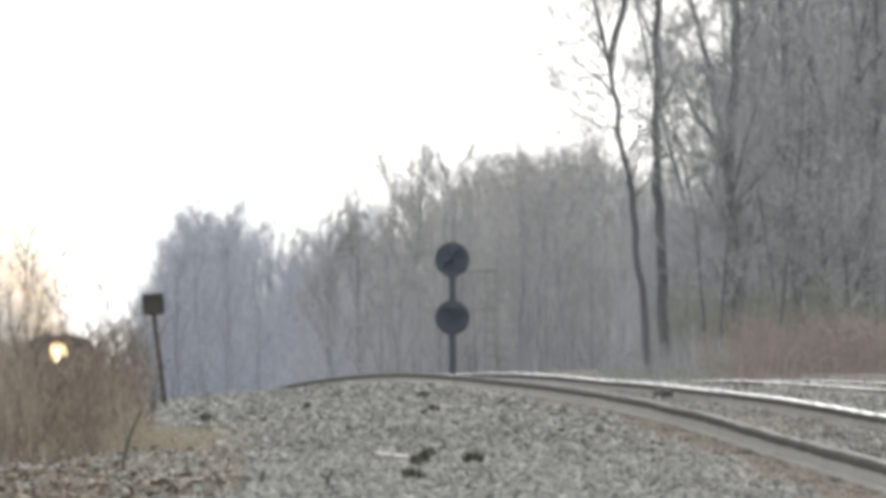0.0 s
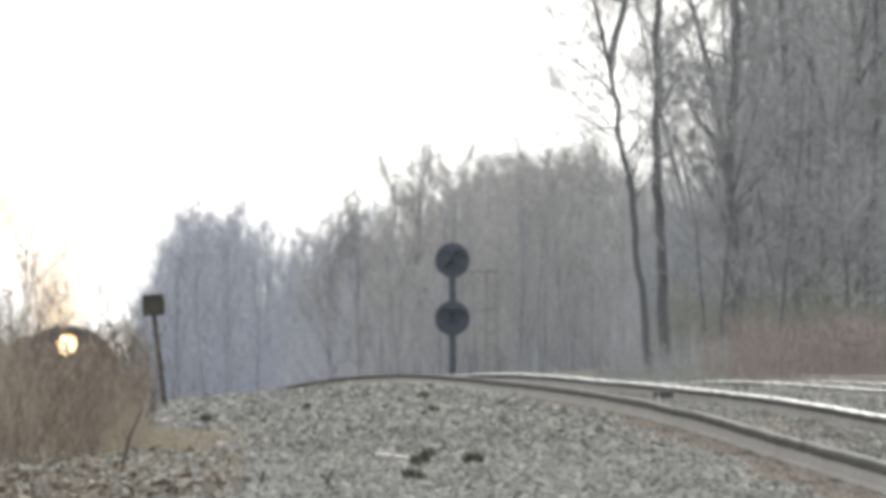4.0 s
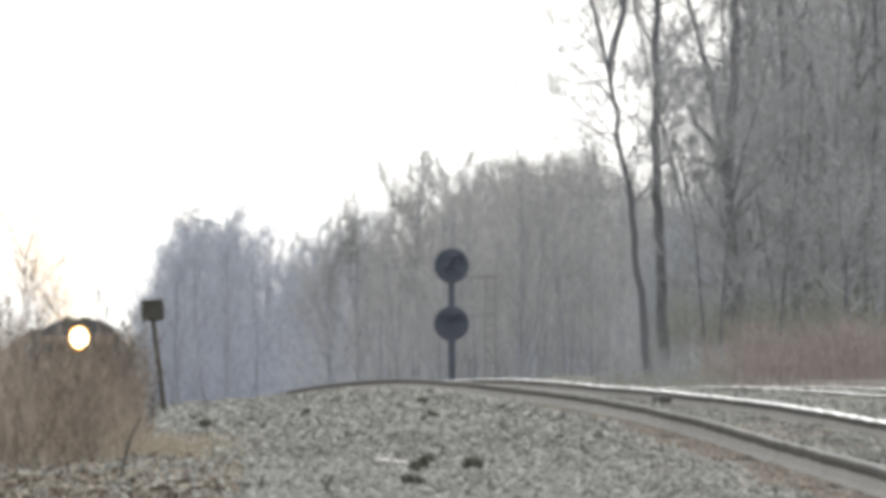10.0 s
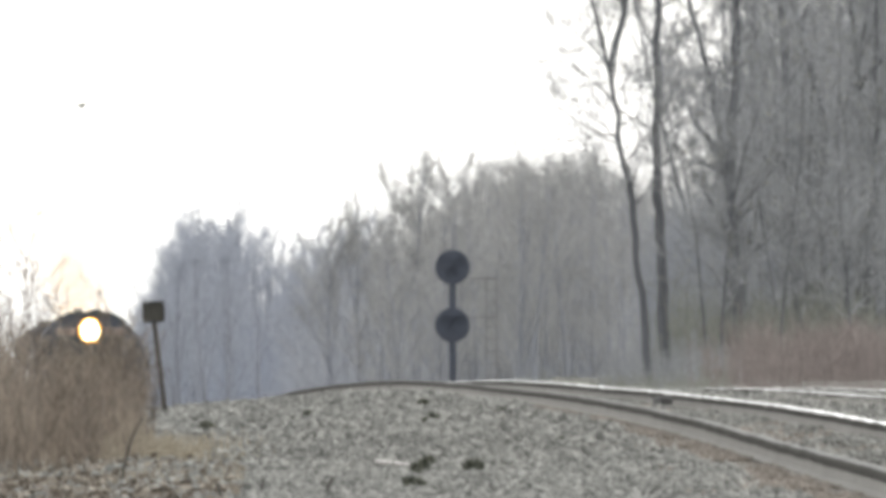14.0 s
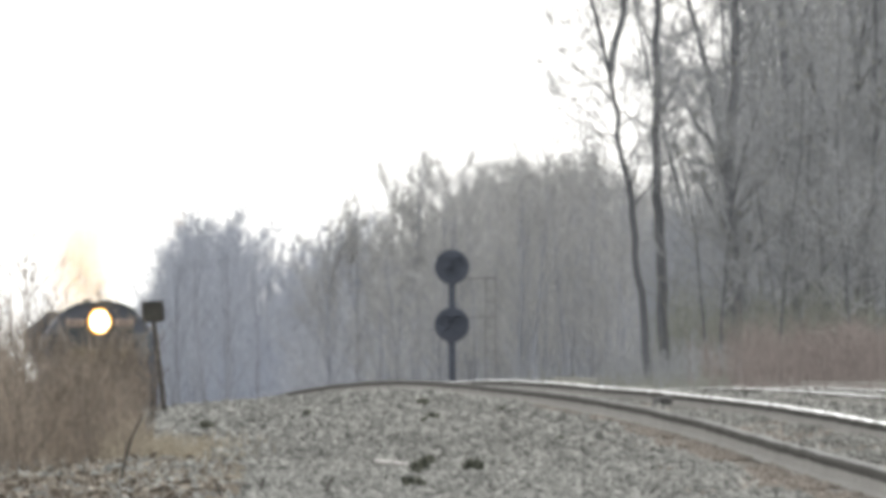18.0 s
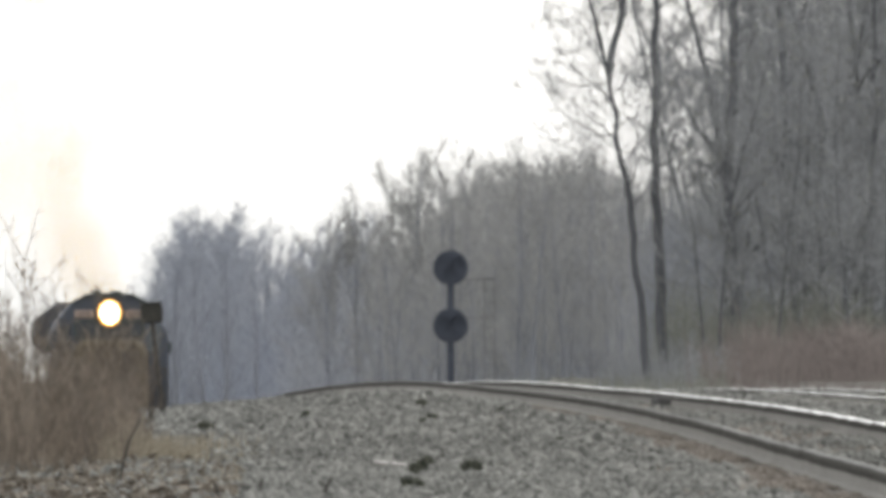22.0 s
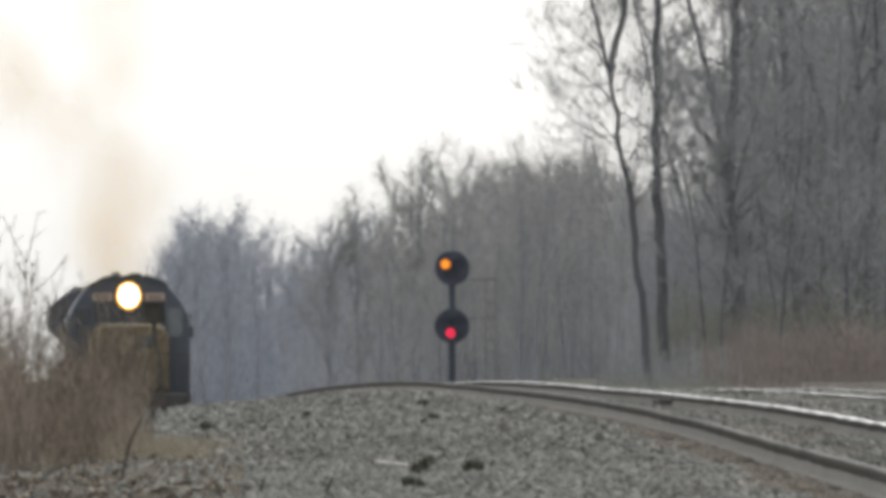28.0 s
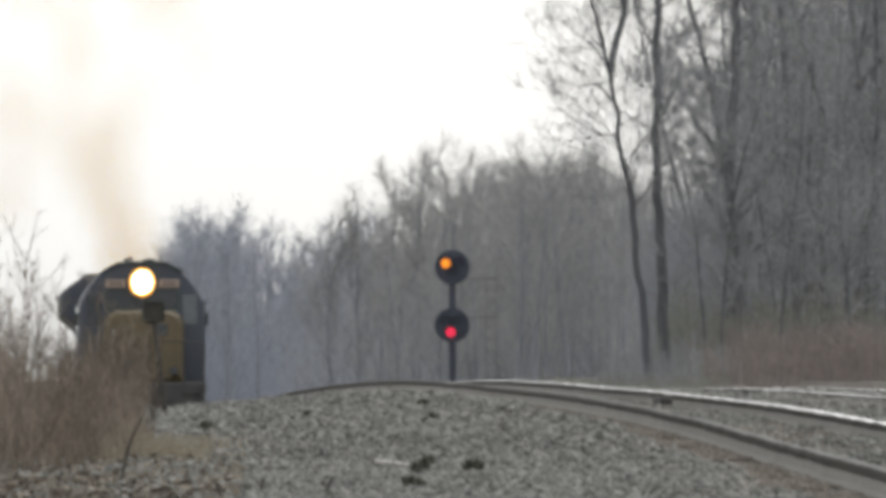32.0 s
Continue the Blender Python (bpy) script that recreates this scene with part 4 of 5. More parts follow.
# ---- signal mast with two round heads ----
def build_signal():
    x, d = 0.24, 478.0
    z0 = on_ground(x, d, -0.1)
    top, low = EYE_Z + 2.24, EYE_Z + 0.73
    s = thing("railway_signal", pose(x, d, z0), "railway signal mast with two black round heads, amber over red", "signal")
    h_top, h_low = top - z0, low - z0
    part("mast", Shape().tube([(0, 0.12, 0), (0, 0.12, h_top + 0.2)], [0.1, 0.09], 12, True), BLACK, s)
    part("base", Shape().box((0, 0.12, 0.15), (0.55, 0.55, 0.4), 0.04), GALV, s)
    part("relay_case", Shape().box((0, 0.35, 1.0), (0.6, 0.4, 1.1), 0.03), GALV, s)
    ladder = part("ladder", Shape().tube([(0.88, 0.3, 0.0), (0.88, 0.3, h_top - 0.25)], [0.011, 0.011], 6, True).tube([(1.14, 0.3, 0.0), (1.14, 0.3, h_top - 0.25)], [0.011, 0.011], 6, True), WORN_GALV, s)
    for z in (h_top - 0.3, h_low + 0.2):
        part("bracket", Shape().tube([(0, 0.14, z), (1.14, 0.3, z)], [0.013, 0.013], 6, True), WORN_GALV, s)
    for k in range(int(h_top / 0.32) - 1):
        part("rung", Shape().tube([(0.88, 0.3, 0.4 + k * 0.32), (1.14, 0.3, 0.4 + k * 0.32)], [0.008, 0.008], 5, True), WORN_GALV, ladder)
    shutters = []
    for h, lit in ((h_top, 0), (h_low, 1)):
        head = part("signal_head", Shape().disc((0, h), 0.455, -0.03, 0.0, 36, 0.008), BLACK, s, "black round target plate")
        part("lamp_housing", Shape().box((0, 0.14, h), (0.5, 0.26, 0.55), 0.05), BLACK, head)
        spots = ((-0.17, 0.1), (0.17, 0.1), (-0.04, -0.18))
        for k, (a, b) in enumerate(spots):
            on = (lit == 0 and k == 0) or (lit == 1 and k == 2)
            lens = part("lens", Shape().disc((a, h + b), 0.12, -0.05, -0.028, 20, 0.004), (AMBER, RED)[lit] if on else DEAD_LENS, head,
                        ("glowing amber lens", "glowing red lens")[lit] if on else "")
            hood = Shape()
            n, r = 12, 0.16
            ring = []
            for i in range(n + 1):
                t = math.radians(-20 + 220 * i / n)
                ring.append((a + r * math.cos(t), h + b + r * math.sin(t)))
            for aa, bb in ring:
                inner = (a + (aa - a) * 0.94, h + b + (bb - h - b) * 0.94)
                hood.v.extend([Vector((aa, -0.03, bb)), Vector((aa, -0.12, bb)), Vector((inner[0], -0.12, inner[1])), Vector((inner[0], -0.03, inner[1]))])
            for i in range(n):
                for j in range(4):
                    c = (j + 1) % 4
                    hood.f.append((4 * i + j, 4 * i + c, 4 * i + 4 + c, 4 * i + 4 + j))
            hood.f += [(0, 3, 2, 1), (4 * n, 4 * n + 1, 4 * n + 2, 4 * n + 3)]
            part("hood", hood, BLACK, head)
            if on:
                # added disc that hides the always glowing lens until the signal comes on
                sh = part("shutter", Shape().disc((0, 0), 0.152, -0.004, 0.004, 20, 0.001), BLACK, s, "black disc added to hide the lens until it lights")
                sh.matrix_basis = pose(a, -0.065, h + b)
                shutters.append((sh, a, h + b))
    return shutters


# ---- leaning marker post ----
def build_marker():
    d = 262.0
    x0, x1 = (294 - 784) / F * d, (270 - 784) / F * d
    z0 = on_ground(x0, d, -0.1)
    z1 = EYE_Z + (612 - 540) / F * d
    m = thing("marker_post", pose(x0, d, z0), "leaning dark wooden post with a square dark box", "marker post")
    h = z1 - z0
    dx = x1 - x0
    part("post", Shape().tube([(0, 0, 0), (dx * 0.45, 0, h * 0.5), (dx * 0.97, 0, h - 0.05)], [0.042, 0.038, 0.034], 8, True), POST_WOOD, m)
    lean = Matrix.Rotation(radians(-3), 4, "Y") @ Matrix.Rotation(radians(16), 4, "Z")
    box = part("box", Shape().box((dx, 0, h), (0.28, 0.16, 0.285), 0.018, lean), BOX_PAINT, m, "weathered dark square box")
    part("lid", Shape().box((dx + 0.004, 0, h + 0.15), (0.31, 0.19, 0.022), 0.006, lean), BOX_PAINT, box)
    part("hinge_side", Shape().box((dx + 0.148, 0.02, h), (0.016, 0.14, 0.24), 0.004, lean), POST_WOOD, box)
    part("bracket", Shape().tube([(dx * 0.9, 0.03, h - 0.3), (dx, 0.05, h - 0.12)], [0.012, 0.012], 5, True), GALV, m)


# ---- small things on the ballast ----
def weed_clump(rng, size, blades):
    s = Shape()
    for _ in range(blades):
        a = rng.uniform(0, 6.28)
        r = size * rng.uniform(0.1, 1)
        base = Vector((math.cos(a) * r * 0.5, math.sin(a) * r * 0.5, 0))
        tip = base + Vector((math.cos(a) * r * 0.4, math.sin(a) * r * 0.4, size * rng.uniform(0.4, 1.25)))
        w = Vector((-math.sin(a), math.cos(a), 0.2)) * size * 0.13
        k = len(s.v)
        mid = base.lerp(tip, 0.55) + Vector((0, 0, size * 0.12))
        s.v.extend([base - w * 0.5, base + w * 0.5, mid - w, mid + w, tip])
        s.f += [(k, k + 1, k + 3, k + 2), (k + 2, k + 3, k + 4)]
    return s


def build_small():
    rng = random.Random(77)
    for px, d, size in ((743, 127.5, 0.1), (758, 133, 0.085), (738, 126, 0.06), (728, 115, 0.085), (745, 114.5, 0.06), (836, 126, 0.1), (848, 127.5, 0.07), (748, 212, 0.13), (768, 188, 0.12),
                        (754, 182, 0.1), (365, 182, 0.16), (545, 200, 0.12), (520, 194, 0.1), (992, 152, 0.07), (890, 200, 0.09), (612, 176, 0.07), (560, 165, 0.07), (930, 208, 0.08), (695, 150, 0.05)):
        x = (px - 784) / F * d
        t = thing("dark_weed", pose(x, d, on_ground(x, d, float(heap(x, d)) - 0.01)), "small dark withered weed growing through ballast", "weed", "weeds in the ballast")
        part("leaves", weed_clump(rng, size * (1.08 if d < 140 else 0.85), 75), DARK_WEED, t)
    x, d = (697 - 784) / F * 132, 132.0
    plank = thing("wood_scrap", pose(x, d, on_ground(x, d, float(heap(x, d)) + 0.045), 4, 6, 12), "pale bleached scrap of wood lying on ballast", "wood scrap")
    part("board", Shape().box((0, 0, 0), (0.24, 0.2, 0.03), 0.006), PALE, plank)
    # single stalks
    for px, d, h, bend, fork in ((212, 125, 0.5, 0.15, 1), (575, 112, 0.17, 0.05, 2), (395, 112, 0.16, -0.05, 0), (462, 118, 0.12, 0.02, 1)):
        x = (px - 784) / F * d
        t = thing("dead_stalk", pose(x, d, on_ground(x, d, -0.02)), "thin dark dead stalk standing on the gravel", "stalk", "dead stalks")
        s = Shape().tube([(0, 0, 0), (bend * 0.2, 0, h * 0.35), (bend * 0.5, 0.01, h * 0.7), (bend, 0, h)], [0.011, 0.01, 0.009, 0.006], 5, True)
        part("stem", s, POST_WOOD, t)
        for k in range(fork):
            part("twig", Shape().tube([(bend * 0.4, 0.005, h * (0.5 + 0.15 * k)), (bend * 0.4 - 0.05 - 0.02 * k, 0.02, h * (0.85 + 0.1 * k))], [0.004, 0.002], 4, True), POST_WOOD, t)
    # dead leaves at the foot of the scrub
    g = np.random.default_rng(9)
    n = 5200
    d = g.uniform(108, 142, n)
    px = np.concatenate([g.uniform(-250, 190, n * 3 // 4), g.uniform(150, 420, n - n * 3 // 4)])
    x = (px - 784) / F * d
    z = ground_z(x, d) + heap(x, d) + g.uniform(0.0, 0.035, n)
    c = np.stack([x, d, z], 1)
    a = g.normal(size=(n, 3)) * 0.03
    b = g.normal(size=(n, 3)) * 0.022
    a[:, 2] *= 0.6
    v = np.stack([c - a, c + b, c + a, c - b], 1).reshape(-1, 3)
    k = 4 * np.arange(n)
    tris = np.concatenate([np.stack([k, k + 1, k + 2], 1), np.stack([k, k + 2, k + 3], 1)])
    tagged(part("leaf_litter", quick_mesh("leaf_litter", v, tris), LEAF_LITTER), "curled dead leaves strewn at the scrub's foot", "dead leaves", kind="stuff")
    # a dark block between the rails, in place of a small plant-like clump
    d = 213.0
    x = (1173 - 784) / F * d
    b = thing("wood_block", pose(x, d, float(line_z(d)) - 0.16, 0, 0, 20), "dark block standing in for a plant-like clump between rails", "block")
    part("block", Shape().box((0, 0, 0.05), (0.17, 0.25, 0.16), 0.02), CHASSIS, b)


# ---- locomotive; its nose points along -y, rail tops at z = 0 ----
CAB_HALF = ((0.0, 4.6), (0.4, 4.59), (0.7, 4.53), (0.95, 4.4), (1.15, 4.2), (1.33, 3.96), (1.47, 3.7), (1.54, 3.4), (1.55, 3.1), (1.55, 1.62))


def whole(half):
    return [(-x, z) for x, z in reversed(half) if x > 0] + list(half) if half[0][0] == 0 else [(-x, z) for x, z in reversed(half)] + list(half)


def build_locomotive():
    loco = thing("locomotive", pose(-11.3, 540, line_z(540)), "dark blue diesel freight locomotive with yellow nose, headlight lit", "locomotive")
    deck = part("deck", Shape().box((0, 11.3, 1.5), (3.0, 21.2, 0.26), 0.03), CHASSIS, loco)
    part("deck_edge", Shape().box((-1.5, 11.3, 1.45), (0.03, 21.0, 0.16), 0.01).box((1.5, 11.3, 1.45), (0.03, 21.0, 0.16), 0.01), YELLOW, deck, "yellow sill stripe")
    # nose
    nose_half = ((0.0, 3.38), (0.72, 3.36), (0.9, 3.24), (0.97, 3.02), (0.97, 1.63))
    nose = part("nose", Shape().prism(whole(nose_half), 0.75, 2.25, 0.12), YELLOW, loco, "dirty yellow wide nose")
    part("nose_door", Shape().box((0.42, 0.742, 2.42), (0.56, 0.03, 1.45), 0.012), YELLOW, nose)
    part("door_window", Shape().box((0.42, 0.722, 2.9), (0.3, 0.02, 0.3), 0.008), GLASS, nose)
    part("door_gap", Shape().box((0.125, 0.736, 2.42), (0.03, 0.02, 1.5), 0.004), CHASSIS, nose, "dark door seam")
    part("nose_grab", Shape().tube([(-0.75, 0.68, 2.0), (-0.75, 0.66, 2.9)], [0.018, 0.018], 6, True), STEEL, nose)
    for sx in (-1, 1):
        part("ditch_light", Shape().disc((sx * 0.72, 1.9), 0.1, 0.6, 0.66, 16, 0.01), GLASS, nose)
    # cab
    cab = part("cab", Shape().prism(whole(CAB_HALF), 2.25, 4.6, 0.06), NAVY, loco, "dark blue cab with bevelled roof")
    roof = [(-1.0, 4.38), (-0.6, 4.6), (0, 4.625), (0.6, 4.6), (1.0, 4.38), (0.96, 4.33), (0.58, 4.56), (0, 4.58), (-0.58, 4.56), (-0.96, 4.33)]
    part("roof_sheet", Shape().prism(roof, 2.15, 4.65), SOOT, cab, "sooty roof sheet")
    for sx in (-1, 1):
        part("windshield", Shape().box((sx * 0.5, 2.238, 3.66), (0.74, 0.03, 0.44), 0.02), GLASS, cab, "dark windshield")
        part("windshield_frame", Shape().box((sx * 0.5, 2.246, 3.66), (0.84, 0.02, 0.54), 0.02), SOOT, cab)
        # right pane has the reflected sky in its colour; left pane is plain dark glass
        part("corner_window", Shape().box((sx * 1.17, 2.238, 3.42), (0.36, 0.03, 0.72), 0.05), SKYGLASS if sx > 0 else GLASS, cab, "pale corner door window")
        part("corner_door", Shape().box((sx * 1.24, 2.244, 2.66), (0.5, 0.02, 2.0), 0.02), NAVY, cab)
        part("side_window", Shape().box((sx * 1.553, 3.3, 3.25), (0.02, 1.1, 0.6), 0.01), GLASS, cab)
        part("sunshade", Shape().box((sx * 1.58, 3.3, 3.62), (0.08, 1.2, 0.03), 0.01), SOOT, cab)
        part("mirror", Shape().box((sx * 1.6, 2.7, 3.2), (0.08, 0.03, 0.3), 0.01), SOOT, cab)
        # board glow and width also take in the glare beside the headlight
        part("number_board", Shape().box((sx * 0.66, 2.225, 4.07), (0.5, 0.05, 0.2), 0.02), BOARD_GLOW, cab, "lit number board, glow raised for the headlight's glare")
        for k in range(3):
            part("number_bar", Shape().box((sx * 0.66 - 0.11 + 0.11 * k, 2.197, 4.07), (0.06, 0.008, 0.12)), FIGURES, cab)
    # headlight: twin lamps as one lens enlarged for bloom, in an added halo ring
    shell = part("headlight", Shape().prism([(0.31 * math.cos(t * 0.2618), 4.1 + 0.35 * math.sin(t * 0.2618)) for t in range(24)], 2.12, 2.24), HALO_RING, cab, "glowing orange ring added for the headlight's halo")
    part("lens", Shape().prism([(0.235 * math.cos(t * 0.2618), 4.1 + 0.27 * math.sin(t * 0.2618)) for t in range(24)], 2.09, 2.13), LAMP, shell, "blazing twin headlight lens, enlarged for its bloom")
    # horn, aerials
    for hx, hy, hr in ((-0.25, 3.3, 0.055), (-0.36, 3.45, 0.05)):
        part("horn", Shape().tube([(hx, 3.9, 4.6), (hx, hy, 4.68), (hx, hy - 0.15, 4.69)], [0.03, 0.04, hr], 10, True), SOOT, cab)
    part("aerial", Shape().tube([(0.5, 3.4, 4.58), (0.5, 3.4, 4.8)], [0.02, 0.012], 6, True), SOOT, cab)
    part("aerial_dome", Shape().box((0.2, 3.0, 4.66), (0.3, 0.3, 0.08), 0.02), SOOT, cab)
    # long hood
    hood_half = ((0.0, 4.42), (0.7, 4.4), (0.93, 4.22), (1.0, 3.98), (1.0, 1.63))
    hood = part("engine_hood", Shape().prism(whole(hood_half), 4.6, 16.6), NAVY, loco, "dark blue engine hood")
    for sx in (-1, 1):
        for k in range(10):
            y = 5.4 + k * 1.12
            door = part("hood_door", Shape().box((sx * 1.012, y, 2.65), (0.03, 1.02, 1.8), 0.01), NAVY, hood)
            part("latch", Shape().box((sx * 1.034, y + 0.4, 2.65), (0.02, 0.05, 0.12), 0.005), STEEL, door)
    part("exhaust_stack", Shape().box((0, 9.0, 4.5), (0.5, 1.3, 0.26), 0.05), SOOT, hood)
    part("dynamic_brake", Shape().box((0, 6.4, 4.42), (1.7, 2.0, 0.26), 0.08), SOOT, hood)
    for k in range(5):
        part("roof_rib", Shape().box((0, 10.6 + k * 1.3, 4.43), (1.5, 0.08, 0.05), 0.01), SOOT, hood)
    rad_half = ((0.0, 4.68), (1.0, 4.64), (1.48, 4.3), (1.52, 4.1), (1.52, 3.7), (1.1, 3.3), (1.0, 3.0), (1.0, 1.63))
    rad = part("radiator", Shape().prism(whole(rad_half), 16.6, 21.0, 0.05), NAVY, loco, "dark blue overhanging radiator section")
    part("fan_grille", Shape().box((0, 18.6, 4.69), (1.9, 3.4, 0.06), 0.02), SOOT, rad)
    for sx in (-1, 1):
        for k in range(6):
            part("louvre", Shape().box((sx * 1.525, 18.7, 3.75 + k * 0.085), (0.02, 3.6, 0.05), 0.01), SOOT, rad)
    # platform rails, steps, pilot
    for sx in (-1, 1):
        rail = Shape()
        for y in np.arange(4.9, 21.6, 1.85):
            rail.tube([(sx * 1.44, y, 1.6), (sx * 1.44, y, 2.65)], [0.02, 0.02], 6, True)
        rail.tube([(sx * 1.44, 4.7, 2.65), (sx * 1.44, 21.7, 2.65)], [0.022, 0.022], 6, True)
        part("handrail", rail, STEEL, loco)
        front = Shape()
        for x in (0.35, 0.95, 1.42):
            front.tube([(sx * x, 0.25, 1.6), (sx * x, 0.22, 2.6)], [0.02, 0.02], 6, True)
        front.tube([(sx * 0.35, 0.22, 2.6), (sx * 1.42, 0.22, 2.6)], [0.022, 0.022], 6, True)
        part("front_handrail", front, CHASSIS, loco)
        steps = part("steps", Shape().box((sx * 1.42, 0.45, 1.0), (0.05, 0.7, 1.1), 0.01), CHASSIS, loco)
        for k in range(4):
            part("tread", Shape().box((sx * 1.2, 0.45, 0.5 + 0.28 * k), (0.5, 0.6, 0.04), 0.01), CHASSIS, steps)
    pilot = part("pilot", Shape().box((0, 0.3, 1.05), (2.9, 0.12, 1.1), 0.03), CHASSIS, loco)
    plow = Shape()
    plow.v = [Vector(p) for p in ((-1.5, 0.24, 0.85), (0, -0.1, 0.85), (1.5, 0.24, 0.85), (-1.5, 0.1, 0.1), (0, -0.45, 0.1), (1.5, 0.1, 0.1),
                                  (-1.5, 0.3, 0.85), (1.5, 0.3, 0.85), (-1.5, 0.3, 0.1), (1.5, 0.3, 0.1))]
    plow.f = [(0, 3, 4, 1), (1, 4, 5, 2), (6, 8, 3, 0), (2, 5, 9, 7), (6, 0, 1, 2, 7), (3, 8, 9, 5, 4), (8, 6, 7, 9)]
    part("plow", plow, CHASSIS, pilot)
    part("coupler", Shape().box((0, -0.1, 0.9), (0.3, 0.8, 0.26), 0.06).box((0.05, -0.5, 0.9), (0.42, 0.3, 0.32), 0.08), CHASSIS, pilot)
    part("air_hose", Shape().tube([(0.5, 0.2, 1.1), (0.5, -0.2, 0.9), (0.48, -0.3, 0.5)], [0.03, 0.03, 0.03], 6, True), BLACK, pilot)
    part("rear_coupler", Shape().box((0, 22.2, 0.9), (0.3, 0.9, 0.26), 0.06), CHASSIS, loco)
    part("fuel_tank", Shape().prism([(-1.4, 1.35), (-1.45, 0.9), (-1.1, 0.4), (1.1, 0.4), (1.45, 0.9), (1.4, 1.35)], 8.4, 14.0, 0.06), CHASSIS, loco)
    wheels = []
    for y in (4.2, 18.4):
        frame_part = part("truck_frame", Shape().box((-1.15, y, 0.75), (0.2, 4.9, 0.4), 0.06).box((1.15, y, 0.75), (0.2, 4.9, 0.4), 0.06).box((0, y, 0.85), (2.2, 0.6, 0.35), 0.05), CHASSIS, loco)
        for sx in (-1, 1):
            for dy in (-1.85, 0, 1.85):
                part("axle_box", Shape().box((sx * 1.28, y + dy, 0.55), (0.22, 0.42, 0.42), 0.06), CHASSIS, frame_part)
        for dy in (-1.85, 0, 1.85):
            axle = part("wheelset", Shape().tube([(-1.1, 0, 0), (1.1, 0, 0)], [0.09, 0.09], 10, True), CHASSIS, loco)
            axle.matrix_basis = pose(0, y + dy, 0.53)
            for sx in (-1, 1):
                part("wheel", Shape().tube([(sx * 0.68, 0, 0), (sx * 0.7, 0, 0), (sx * 0.7, 0, 0), (sx * 0.82, 0, 0)], [0.56, 0.56, 0.53, 0.525], 28, True), STEEL, axle)
            wheels.append((axle, y + dy))
    return loco, wheels


# ---- exhaust smoke: clouds of soot flakes that rise and drift ----
def build_smoke(count):
    g = np.random.default_rng(31)
    meshes = []
    for k in range(4):
        n = 8000
        c = g.normal(size=(n, 3)) * np.array((0.5, 0.9, 0.6))
        c = c[(np.abs(c[:, 0]) < 0.85) & (np.abs(c[:, 2]) < 1.05) & (np.abs(c[:, 1]) < 2.2)]
        n = len(c)
        v = (c[:, None, :] + g.normal(size=(n, 3, 3)) * 0.0058).reshape(-1, 3)
        me = quick_mesh("smoke_puff", v, np.arange(3 * n).reshape(-1, 3))
        me.materials.append(SMOKE)
        meshes.append(me)
    puffs = []
    for k in range(count):
        p = part("smoke_puff", meshes[k % 4], SMOKE)
        puffs.append(tagged(p, "thin brown exhaust smoke rising from the locomotive", "smoke", "exhaust smoke", "stuff"))
    return puffs


def build_bird():
    b = thing("bird", pose(-30, 380, 6), "small dark bird in flight", "bird")
    body = Shape().tube([(-0.1, 0, 0), (-0.06, 0, 0.005), (0, 0, 0.008), (0.06, 0, 0.01), (0.09, 0, 0.012), (0.115, 0, 0.008)], [0.012, 0.022, 0.03, 0.026, 0.02, 0.004], 8, True)
    part("body", body, DARK_WEED, b)
    part("tail", Shape().box((-0.13, 0, 0), (0.09, 0.035, 0.006), 0.002), DARK_WEED, b)
    wings = []
    for sy in (-1, 1):
        w = Shape()
        w.v = [Vector(p) for p in ((0.05, 0, 0), (-0.05, 0, 0), (-0.06, sy * 0.09, 0.01), (-0.03, sy * 0.17, 0), (0.03, sy * 0.1, 0.01),
                                   (0.05, 0, 0.008), (-0.05, 0, 0.008), (-0.06, sy * 0.09, 0.015), (-0.03, sy * 0.17, 0.004), (0.03, sy * 0.1, 0.016))]
        w.f = [(0, 1, 2, 3, 4), (9, 8, 7, 6, 5), (0, 4, 9, 5), (4, 3, 8, 9), (3, 2, 7, 8), (2, 1, 6, 7), (1, 0, 5, 6)]
        wings.append((part("wing", w, DARK_WEED, b), sy))
    return b, wings


signal_shutters = build_signal()
build_marker()
build_small()
locomotive, wheelsets = build_locomotive()
flying_bird, bird_wings = build_bird()
PUFFS = 460
smoke_puffs = build_smoke(PUFFS)


# ---- what moves ----
def head_d(t):
    """Distance of the headlight; the train comes on at a steady crawl."""
    return 540 - 2.6 * t - 0.0067 * t * t


def loco_pose(t):
    d = head_d(t) - 2.1
    x0, z0 = float(line_x(d + 3)), float(line_z(d + 3))
    x1, z1 = float(line_x(d + 19)), float(line_z(d + 19))
    yaw = math.degrees(math.atan2(x0 - x1, 16)) + 0.4
    pitch = math.degrees(math.atan2(z1 - z0, 16))
    x = x0 + (x0 - x1) * 3 / 16
    z = z0 + (z0 - z1) * 3 / 16
    return pose(x, d, z, pitch, 0, yaw)


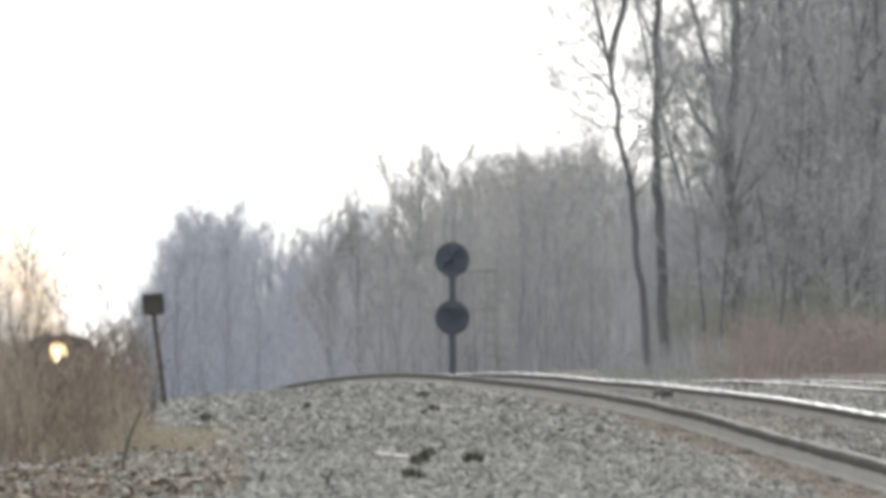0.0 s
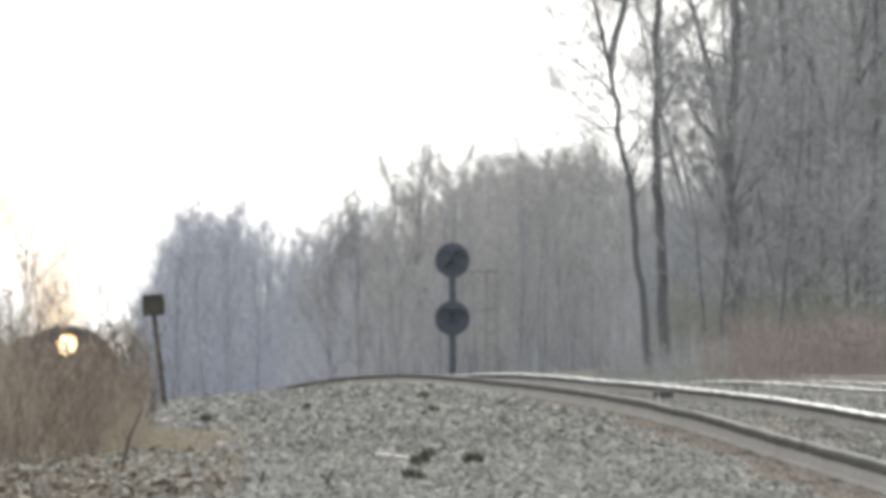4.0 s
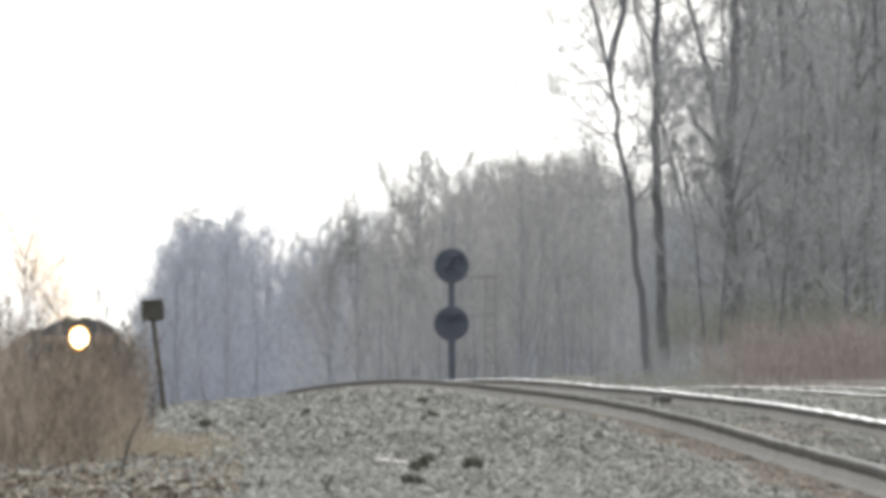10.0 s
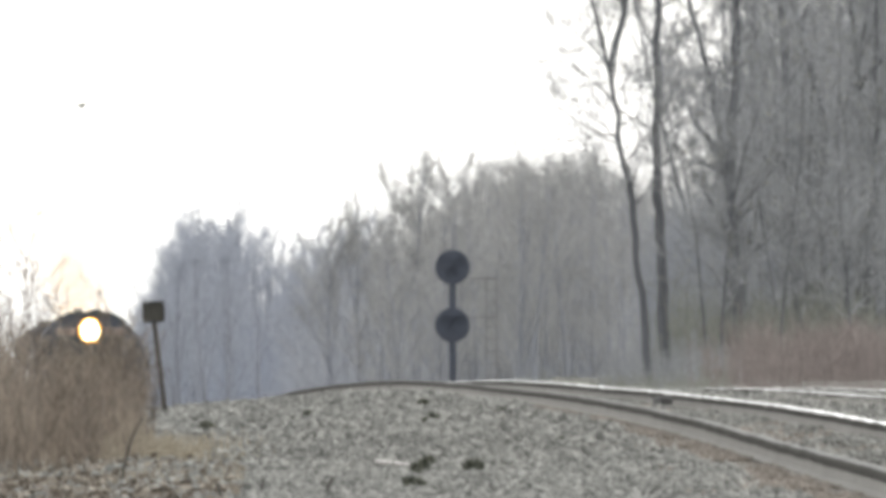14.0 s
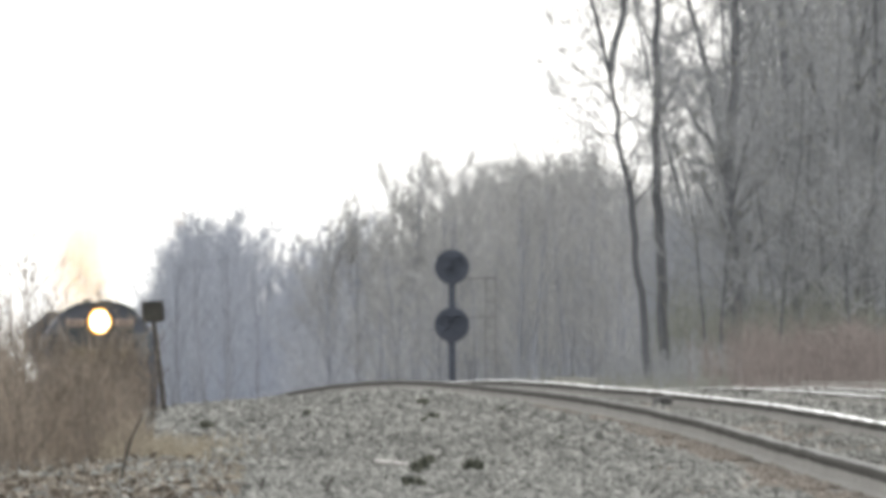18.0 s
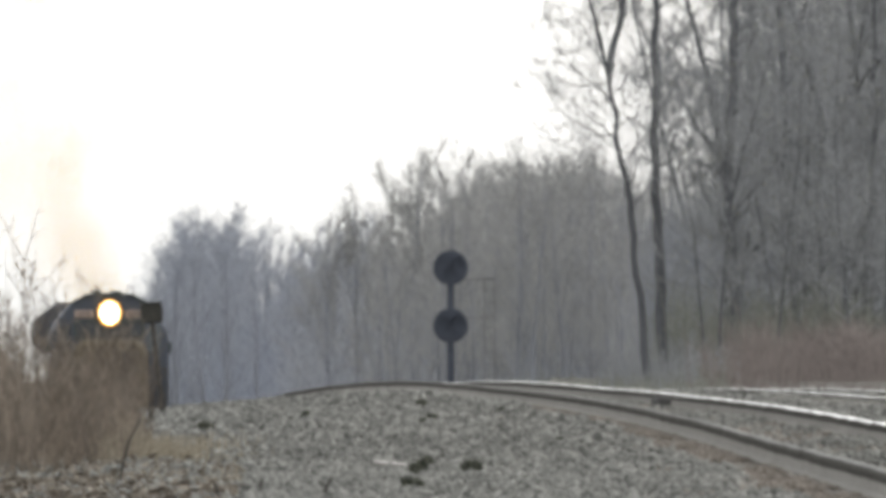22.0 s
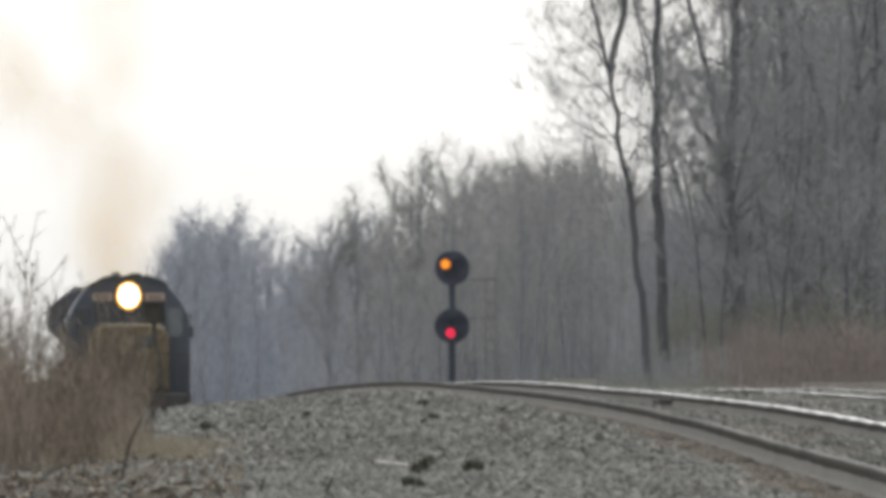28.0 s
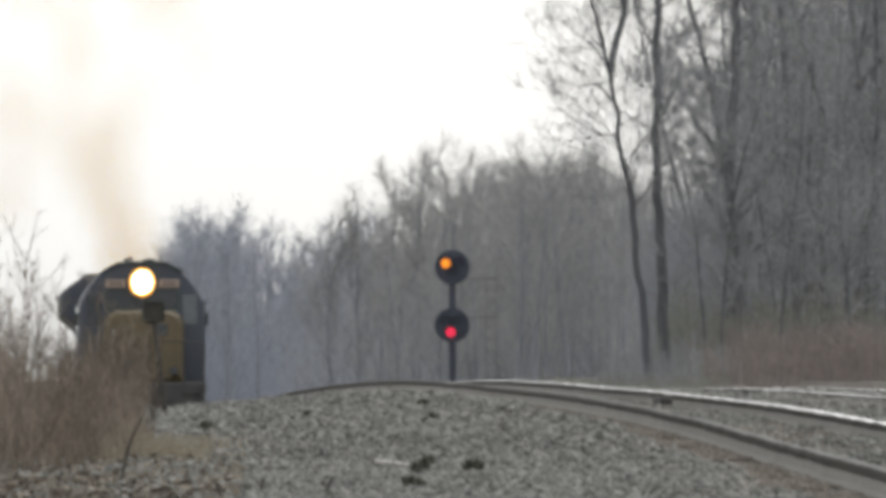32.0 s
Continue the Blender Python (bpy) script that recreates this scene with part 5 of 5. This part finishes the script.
def motions():
    times = [0.5 * k for k in range(65)]
    walk(locomotive, [(t, loco_pose(t)) for t in times])
    for axle, y in wheelsets:
        rows = []
        for k in range(161):
            t = 0.2 * k
            turn = (540 - head_d(t)) / 0.53
            rows.append((t, Matrix.Translation((0, y, 0.53)) @ Matrix.Rotation(turn, 4, "X")))
        walk(axle, rows)
    # the added discs swing edge-on, so the lenses seem to light up
    for k, (sh, a, h) in enumerate(signal_shutters):
        walk(sh, [(0, pose(a, -0.065, h)), (26.3, pose(a, -0.065, h)), (26.5, pose(a + 0.06, -0.12, h, 0, 0, 45)), (26.7, pose(a + 0.15, -0.2, h, 0, 0, 89)), (32, pose(a + 0.15, -0.2, h, 0, 0, 89))])
    s = 380.0 / F
    walk(flying_bird, [(t, pose((px - 784) * s, 380, EYE_Z + (625 - py) * s, 0, -5 if t < 14.5 else -18, 0)) for t, px, py in
                       ((0, -6000, 340), (13.0, -300, 215), (13.7, 10, 187), (14.0, 145, 186), (14.3, 268, 207), (14.5, 366, 203), (15.2, 720, 120), (16.2, 1150, -120), (32, 8000, -3600))])
    for wing, sy in bird_wings:
        walk(wing, [(0, pose(0, 0, 0, 10 * sy))] + [(13.0 + 0.1 * k, pose(0, 0, 0, sy * (42 if k % 2 else -30))) for k in range(31)] + [(32, pose(0, 0, 0, 10 * sy))])
    rng = random.Random(8)
    for k, puff in enumerate(smoke_puffs):
        leave = -8.0 + 40.0 * (k / PUFFS) ** 1.45 + rng.uniform(-0.3, 0.3)
        side, speed = rng.gauss(-0.26, 0.4), rng.uniform(1.0, 2.5)
        gust = 0.17 * math.sin(leave * 0.55)
        rows = []
        for t in sorted({*range(33), min(32.0, max(0.0, round(leave, 1)))}):
            inside = loco_pose(min(t, max(leave, 0))) @ Matrix.Translation((0, 9.0, 3.2))
            if leave < 0:
                inside = loco_pose(0) @ Matrix.Translation((0, 9.0 - leave * 2.6, 3.2))
            age = max(0.0, t - leave)
            p = inside.translation + Vector(((side + gust) * age * min(1, age / 3) - 0.035 * age * age, 0.5 * age, speed * age))
            rows.append((t, Matrix.Translation(p)))
        walk(puff, rows)


motions()
